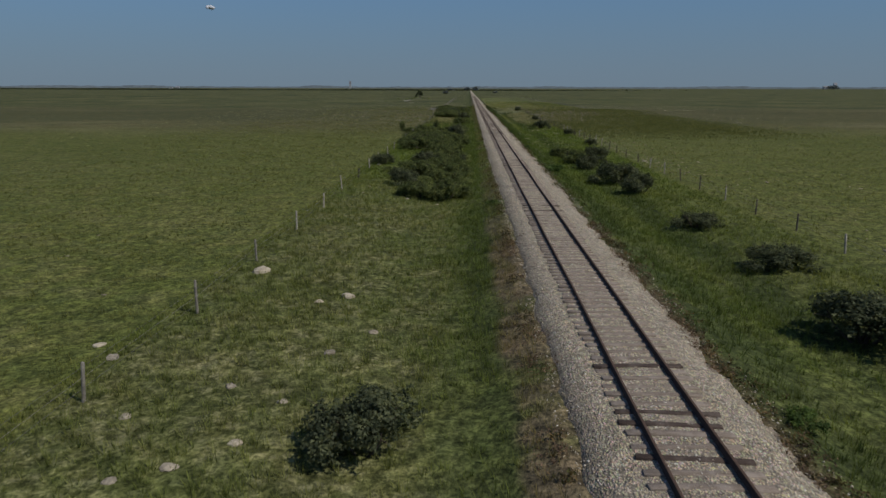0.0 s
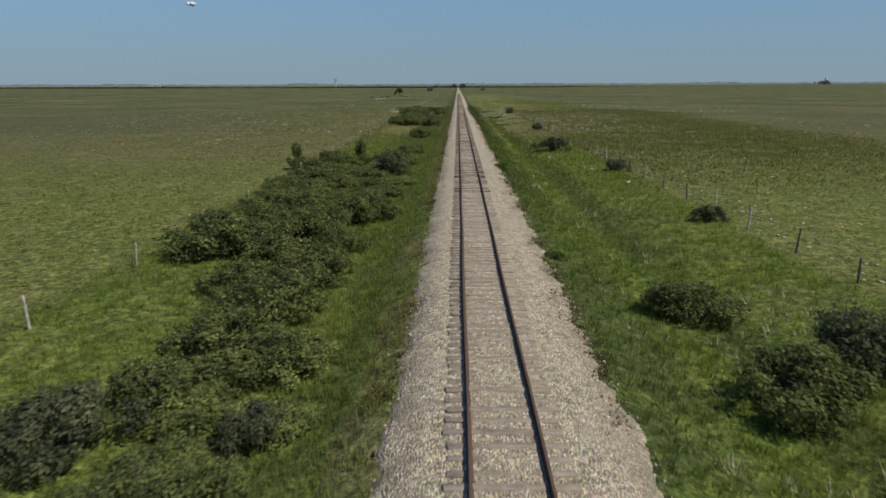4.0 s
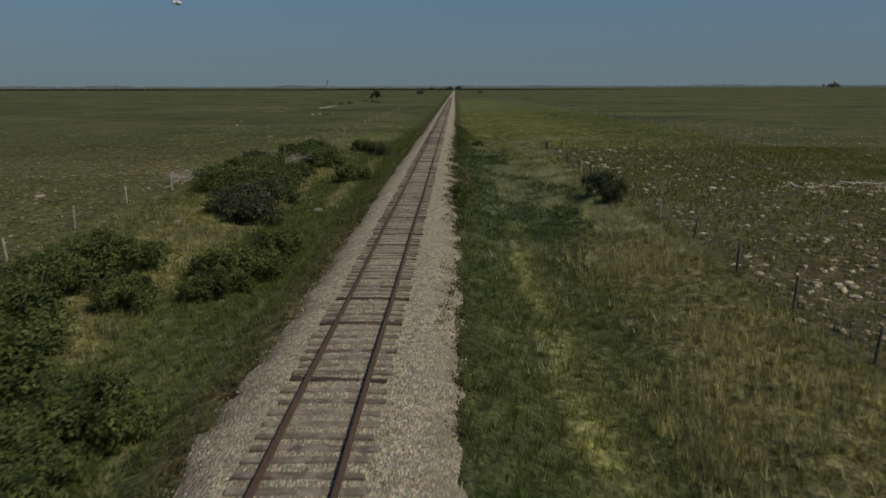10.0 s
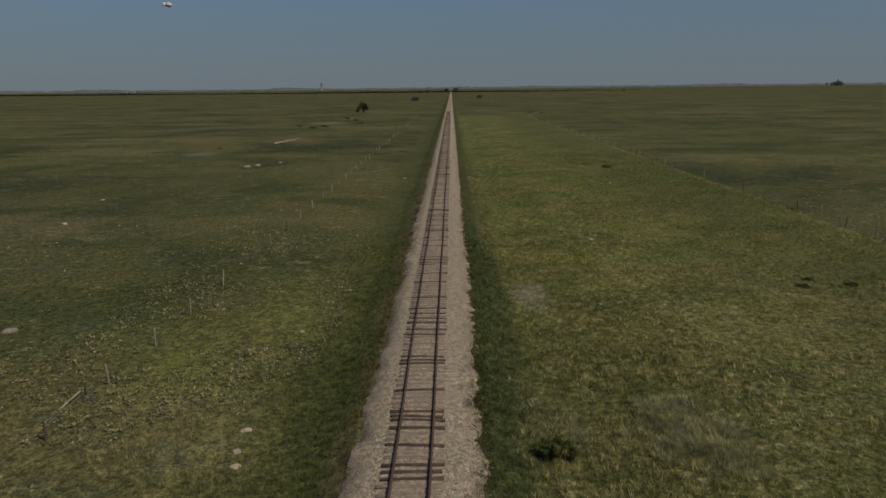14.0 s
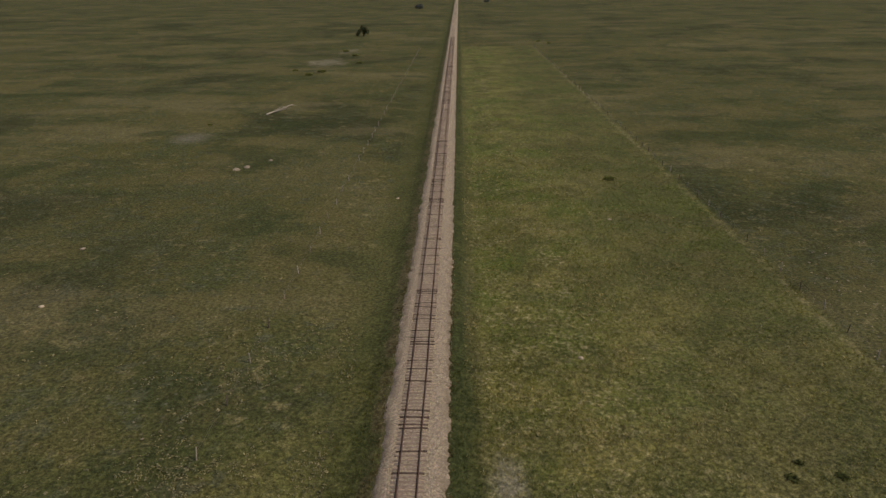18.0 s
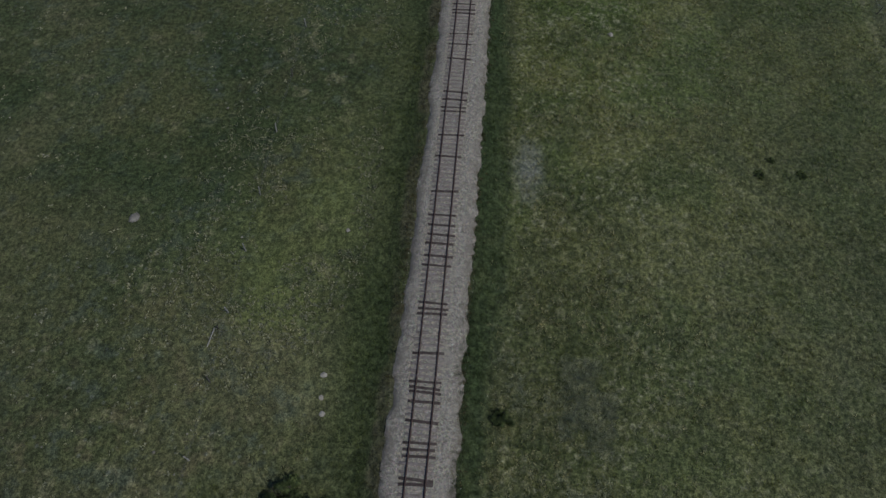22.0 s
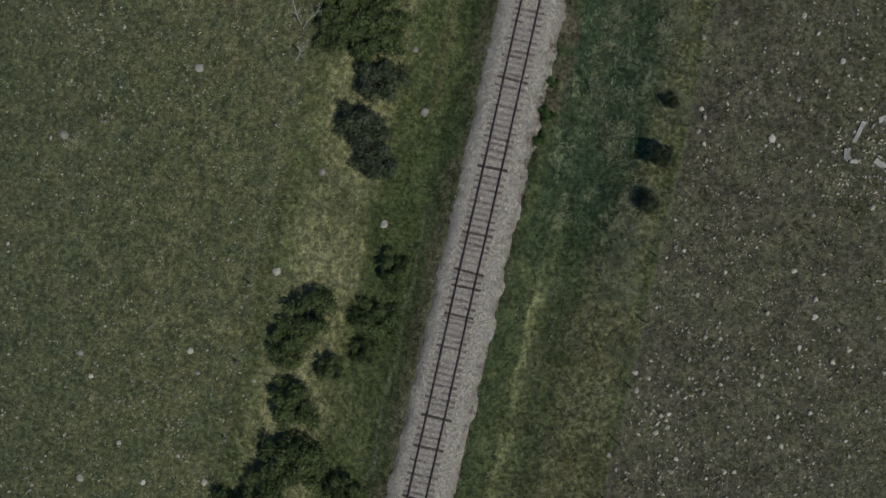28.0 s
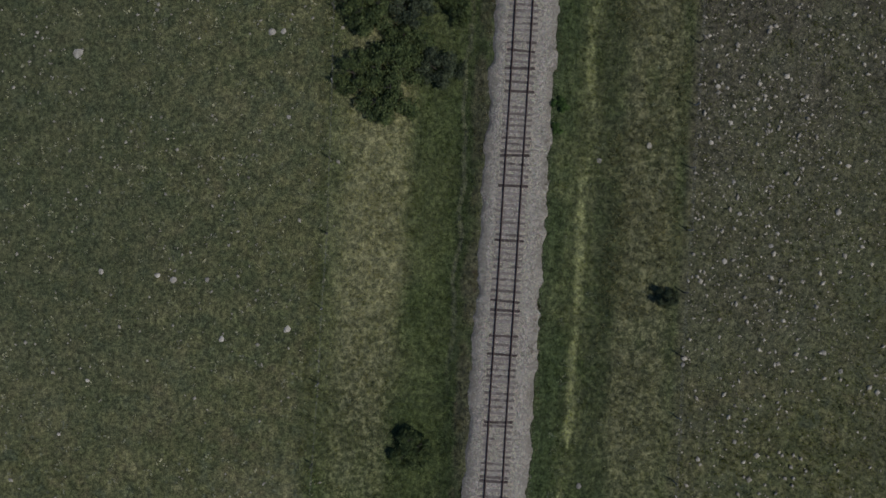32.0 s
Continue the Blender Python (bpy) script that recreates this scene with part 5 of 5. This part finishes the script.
xy = clumped(700, 27, 38, 203.5, 211, lambda x, y: 0.3 + 0.7 * patch(x, y, 1.2))
tagged(under("rubble", scatter_stones("rubble", xy, RNG.uniform(0.05, 0.19, len(xy)), M_STONE, 0.5, 0.0, ground_z, True), ruin), "pale crumbled rubble", kind="stuff")

# ---- grass ----


def tufts(name, xy, height, blades, width, spread, material=None, flop=0.95):
    """Bunches of single-triangle blades that lean outwards."""
    n = len(xy)
    h = (height * RNG.uniform(0.6, 1.25, n))[:, None]
    a = RNG.uniform(0, 6.28, (n, blades))
    d = np.stack([np.cos(a), np.sin(a)], -1)
    lean = RNG.uniform(0.15, flop, (n, blades)) * h
    root = xy[:, None] + d * RNG.uniform(0.0, 1.0, (n, blades, 1)) * spread
    side = np.stack([-d[..., 1], d[..., 0]], -1) * (width * RNG.uniform(0.6, 1.3, (n, blades, 1)))
    z = np.repeat(ground_z(xy[:, 0], xy[:, 1])[:, None] - 0.03, blades, 1)
    tip = root + d * lean[..., None]
    tz = z + h * RNG.uniform(0.5, 1.0, (n, blades))
    v = np.stack([np.concatenate([root - side, z[..., None]], -1), np.concatenate([root + side, z[..., None]], -1), np.concatenate([tip, tz[..., None]], -1)], 2).reshape(-1, 3)
    return mesh_of(name, v, np.arange(len(v)).reshape(-1, 3), material or M_BLADE)


def off_track(x, y):
    return (x < -2.7) | (x > 3.2)


xy = clumped(150000, -17, 15, -58, 300, lambda x, y: off_track(x, y) * (0.35 + 0.65 * patch(x, y, 2.3)) * np.where(y > 250, np.where(x > 5, 0.5, np.clip((x + 9) / 4, 0, 1)), 1))
tagged(new("verge_grass", tufts("verge_grass", xy, 0.38, 8, 0.014, 0.17, None, 0.7)), "long green and straw-coloured grass between the fences and the track", "grass", kind="stuff")
M_PASTURE = make_leaf("pasture grass blades", (0.098, 0.108, 0.030), (0.185, 0.185, 0.060))
xy = clumped(105000, -64, -16, -58, 300, lambda x, y: (0.3 + 0.7 * patch(x, y, 3.1)) * np.clip(1.75 + x / 40, 0.2, 1) * np.clip((300 - y) / 55, 0, 1))
tagged(new("pasture_grass", tufts("pasture_grass", xy, 0.22, 6, 0.016, 0.18, M_PASTURE, 0.3)), "short grazed olive grass of the pasture", "grass", kind="stuff")
xy = clumped(90000, 5, 46, 250, 450, lambda x, y: (0.3 + 0.7 * patch(x, y, 2.7)) * np.clip((450 - y) / 150, 0, 1))
tagged(new("station_grass", tufts("station_grass", xy, 0.24, 6, 0.022, 0.2)), "yellow-green tufted grass of the station ground", "grass", kind="stuff")


def make_lush():
    """Bank grass: fresh green at the near end, duller where the thickets stand."""
    t = Tree("lush bank grass", 0.6)
    far = t.step(t.y, 170, 215)
    c = t.mix(t.island, t.mix(far, (0.086, 0.122, 0.027), (0.070, 0.094, 0.029)), t.mix(far, (0.158, 0.198, 0.053), (0.126, 0.156, 0.054)))
    return t.thin(t.mix(1.0, c, t.mix(t.step(t.noise(0.9, 3), 0.35, 0.65), (0.72, 0.75, 0.80), (1.28, 1.25, 1.30)), "MULTIPLY"))


M_LUSH = make_lush()
xy = clumped(95000, -13, 10, -40, 255, lambda x, y: np.where(x < 0, (x < -4.0) * np.clip((x + np.where(y < 20, 8.0, 13)) / 4, 0, 1), (x > 4.0) * np.clip((9.5 - x) / 2, 0, 1) * np.clip((190 - y) / 10, 0.05, 1) * 0.6) * (0.3 + 0.7 * patch(x, y, 3.6)))
tagged(new("bank_grass", tufts("bank_grass", xy, 0.34, 6, 0.014, 0.15, M_LUSH, 0.22)), "upright lush green grass on the banks of the line", "grass", kind="stuff")
M_FIELD = make_leaf("thin field grass", (0.106, 0.120, 0.035), (0.196, 0.200, 0.068))
xy = clumped(60000, 15, 75, -40, 250, lambda x, y: np.clip(1.0 - (y - 60) / 200, 0.4, 1) * np.clip(1.3 - x / 70, 0.3, 1) * (0.2 + 0.8 * patch(x, y, 3.4)))
tagged(new("field_grass", tufts("field_grass", xy, 0.28, 6, 0.014, 0.15, M_FIELD, 0.4)), "thin short grass of the dry field", "grass", kind="stuff")
xy = clumped(150000, 15.2, 62, 60, 250, lambda x, y: np.clip((y - 60) / 40, 0, 1) * np.clip((62 - x) / 14, 0, 1) * (0.35 + 0.65 * patch(x, y, 2.4)) * np.where((y > 135) & (x < 40), 0.65, 1.0))
tagged(new("field_grass", tufts("field_grass", xy, 0.36, 6, 0.020, 0.16, M_FIELD, 0.18)), "thin upright olive grass among the field stones", "grass", kind="stuff")

M_SAGE = make_leaf("pale sage leaves", (0.17, 0.165, 0.095), (0.35, 0.325, 0.205))
xy = clumped(30000, -95, -15.5, -50, 330, lambda x, y: np.clip((x + 95) / 45, 0, 1) * np.clip((y - 90) / 60, 0.03, 1) * np.clip((330 - y) / 110, 0, 1) * (0.15 + 0.85 * patch(x, y, 3.0)))
tagged(new("sage_plants", leaf_clumps("sage_plants", xy[:, 0], xy[:, 1], ground_z(xy[:, 0], xy[:, 1]), 0.09, 0.20, 5, M_SAGE, 0.12, 0.75, 0.25)), "small pale grey-green sage plants dotted over the pasture", "sage plants", kind="stuff")
xy = clumped(9000, -26, -6.5, 257, 312, lambda x, y: np.clip((x + 26) / 8, 0, 1) * np.clip((312 - y) / 30, 0, 1) * np.clip(patch(x, y, 3.0) * 2.2 - 0.7, 0, 1))
tagged(new("sage_plants", leaf_clumps("sage_plants", xy[:, 0], xy[:, 1], ground_z(xy[:, 0], xy[:, 1]), 0.08, 0.17, 6, M_SAGE, 0.9, 0.6, 0.5)), "pale flowering herbs in the grass beside the bank", "herbs", kind="stuff")
M_SEED = make_leaf("ripe seed heads", (0.23, 0.215, 0.100), (0.42, 0.385, 0.215))
xy = clumped(44000, 4.5, 46, 250, 400, lambda x, y: np.clip((400 - y) / 100, 0, 1) * np.clip((38 - x) / 20, 0.15, 1) * (0.03 + 1.3 * patch(x, y, 3.4) ** 3))
tagged(new("seeding_grass", tufts("seeding_grass", xy, 0.34, 8, 0.026, 0.16, M_SEED, 0.9)), "straw-coloured seeding grass of the station ground", "grass", kind="stuff")
xy = clumped(110000, -17, 14.8, 90, 262, lambda x, y: np.where(x > 0, (x > 8.2 + 1.2 * vnoise(x, y, 6, 21)) * np.clip(patch(x, y, 3.0) * 2.0 - 0.55, 0, 1) * np.where((y > 136) & (y < 190), 0.9, np.where(y > 198, 0.09, 0.22)), (x < -8.5) * np.clip(patch(x, y, 2.2) * 1.8 - 0.8, 0, 1) * 0.4) * np.clip((y - 110) / 40, 0.12, 1))
tagged(new("seeding_grass", tufts("seeding_grass", xy, 0.58, 7, 0.014, 0.13, M_SEED, 0.3)), "tall straw-coloured seeding grass along the fences", "grass", kind="stuff")
xy = clumped(24000, 5.0, 14.8, 186, 262, lambda x, y: np.clip(patch(x, y, 1.6) * 3.4 - 1.7, 0, 1) * np.clip((x - 5.5) / 6, 0.08, 1))
xy2 = np.stack([RNG.normal(-6.1, 0.32, 1500), RNG.uniform(203, 236, 1500)], -1)
xy2 = xy2[vnoise(xy2[:, 0], xy2[:, 1], 3.0, 41) > -0.25]
tagged(new("seeding_grass", tufts("seeding_grass", xy2, 0.42, 8, 0.013, 0.14, M_SEED, 0.4)), "thin strip of pale seeding grass along the foot of the bank", "grass", kind="stuff")
M_RUSH = make_leaf("pale rush blades", (0.16, 0.18, 0.095), (0.43, 0.415, 0.275))
tagged(new("rush_clumps", tufts("rush_clumps", xy, 0.46, 20, 0.012, 0.28, M_RUSH, 1.1)), "tall pale-tipped rushes in the damp ground by the track", "rushes", kind="stuff")
xy = clumped(1600, 4.8, 13.0, 20, 190, lambda x, y: np.clip(patch(x, y, 1.8) * 2.0 - 0.9, 0, 1))
tagged(new("rush_clumps", tufts("rush_clumps", xy, 0.45, 14, 0.018, 0.2, M_RUSH, 0.85)), "scattered pale bunches of grass in the green verge", "rushes", kind="stuff")

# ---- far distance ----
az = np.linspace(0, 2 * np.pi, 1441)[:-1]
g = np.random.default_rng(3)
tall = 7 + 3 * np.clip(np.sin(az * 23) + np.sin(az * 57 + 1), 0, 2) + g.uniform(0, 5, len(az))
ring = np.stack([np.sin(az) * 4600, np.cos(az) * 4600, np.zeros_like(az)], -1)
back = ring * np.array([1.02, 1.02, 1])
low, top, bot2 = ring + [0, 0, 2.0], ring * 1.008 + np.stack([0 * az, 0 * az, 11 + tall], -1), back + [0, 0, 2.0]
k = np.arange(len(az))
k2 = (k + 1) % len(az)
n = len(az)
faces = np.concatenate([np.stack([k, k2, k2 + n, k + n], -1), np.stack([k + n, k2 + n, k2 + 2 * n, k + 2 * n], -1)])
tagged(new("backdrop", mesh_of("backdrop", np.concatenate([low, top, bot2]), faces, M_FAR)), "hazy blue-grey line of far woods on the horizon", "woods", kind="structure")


# Dark leaf bands added in place of cloud shadow on the far land.
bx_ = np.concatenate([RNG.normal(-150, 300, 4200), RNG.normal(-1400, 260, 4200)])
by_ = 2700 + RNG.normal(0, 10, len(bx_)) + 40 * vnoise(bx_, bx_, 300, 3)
M_SHADE_BAND = make_leaf("far cloud shade leaves", (0.030, 0.040, 0.026), (0.050, 0.058, 0.038))
tagged(new("far_shade_band", leaf_clumps("far_shade_band", bx_, by_, ground_z(bx_, by_), 1.2, 2.8, 3, M_SHADE_BAND, 0.8, 0.9)), "dark leafy bands standing in for cloud shadow far off under the horizon", "woods", kind="stuff")


def farmhouse(name, x, y, w, d, h, label, category):
    """A building with walls and a pitched roof that overhangs them."""
    ob = tagged(new(name), label, category)
    bm = bmesh.new()
    bmesh.ops.create_cube(bm, size=1.0)
    bmesh.ops.transform(bm, matrix=Matrix.Translation((0, 0, h / 2)) @ Matrix.Diagonal((w, d, h, 1)), verts=bm.verts)
    under("wall", bm_mesh("wall", bm, M_FARWALL), ob)
    bm = bmesh.new()
    p = [bm.verts.new(c) for c in ((-w * 0.55, -d * 0.55, h), (w * 0.55, -d * 0.55, h), (w * 0.55, d * 0.55, h), (-w * 0.55, d * 0.55, h), (-w * 0.55, 0, h * 1.5), (w * 0.55, 0, h * 1.5))]
    for q in ((0, 1, 5, 4), (3, 4, 5, 2), (0, 4, 3), (1, 2, 5), (0, 3, 2, 1)):
        bm.faces.new([p[i] for i in q])
    under("roof", bm_mesh("roof", bm, M_FARROOF), ob)
    ob.matrix_basis = pose(x, y, float(ground_z(x, y)) - 0.2)
    return ob


farmhouse("farmhouse", -1640, 3900, 22, 14, 8, "white farmhouse far off on the horizon", "house")
farmhouse("farmhouse", -1690, 3930, 16, 12, 6, "white farm shed far off on the horizon", "shed")
farmhouse("grain_elevator", -700, 4100, 10, 10, 30, "tall pale grain elevator far off on the horizon", "elevator")
farmhouse("farmhouse", 1930, 3900, 34, 16, 12, "pale farm buildings far off on the horizon", "house")
farmhouse("farmhouse", 1985, 3920, 16, 14, 24, "tall pale farm building far off on the horizon", "barn")
place(far_tree, used, 1955, 3880, 36, 22, "dark shelter trees around a far farm", "tree", "far trees")

# ---- a small cloud ----
bm = bmesh.new()
for i in range(14):
    a = random.uniform(-1, 1)
    m = Matrix.Translation((a * 42, random.uniform(-25, 25), random.uniform(-4, 12) * (1 - abs(a)))) @ Matrix.Diagonal((random.uniform(18, 34), 22, random.uniform(9, 15), 1))
    bmesh.ops.create_icosphere(bm, subdivisions=2, radius=1.0, matrix=m)
for v in bm.verts:
    v.co += Vector((noise.noise(v.co * 0.05), noise.noise(v.co * 0.05 + Vector((9, 0, 0))), noise.noise(v.co * 0.05 + Vector((0, 9, 0))))) * 9
cloud = tagged(new("cloud", bm_mesh("cloud", bm, M_CLOUD, True)), "small white cloud in a clear blue sky", "cloud", kind="structure")
cloud.matrix_basis = Matrix.LocRotScale((-1480, 4050, 452), Euler((0, 0, 0.35)), (0.45, 0.45, 0.75))
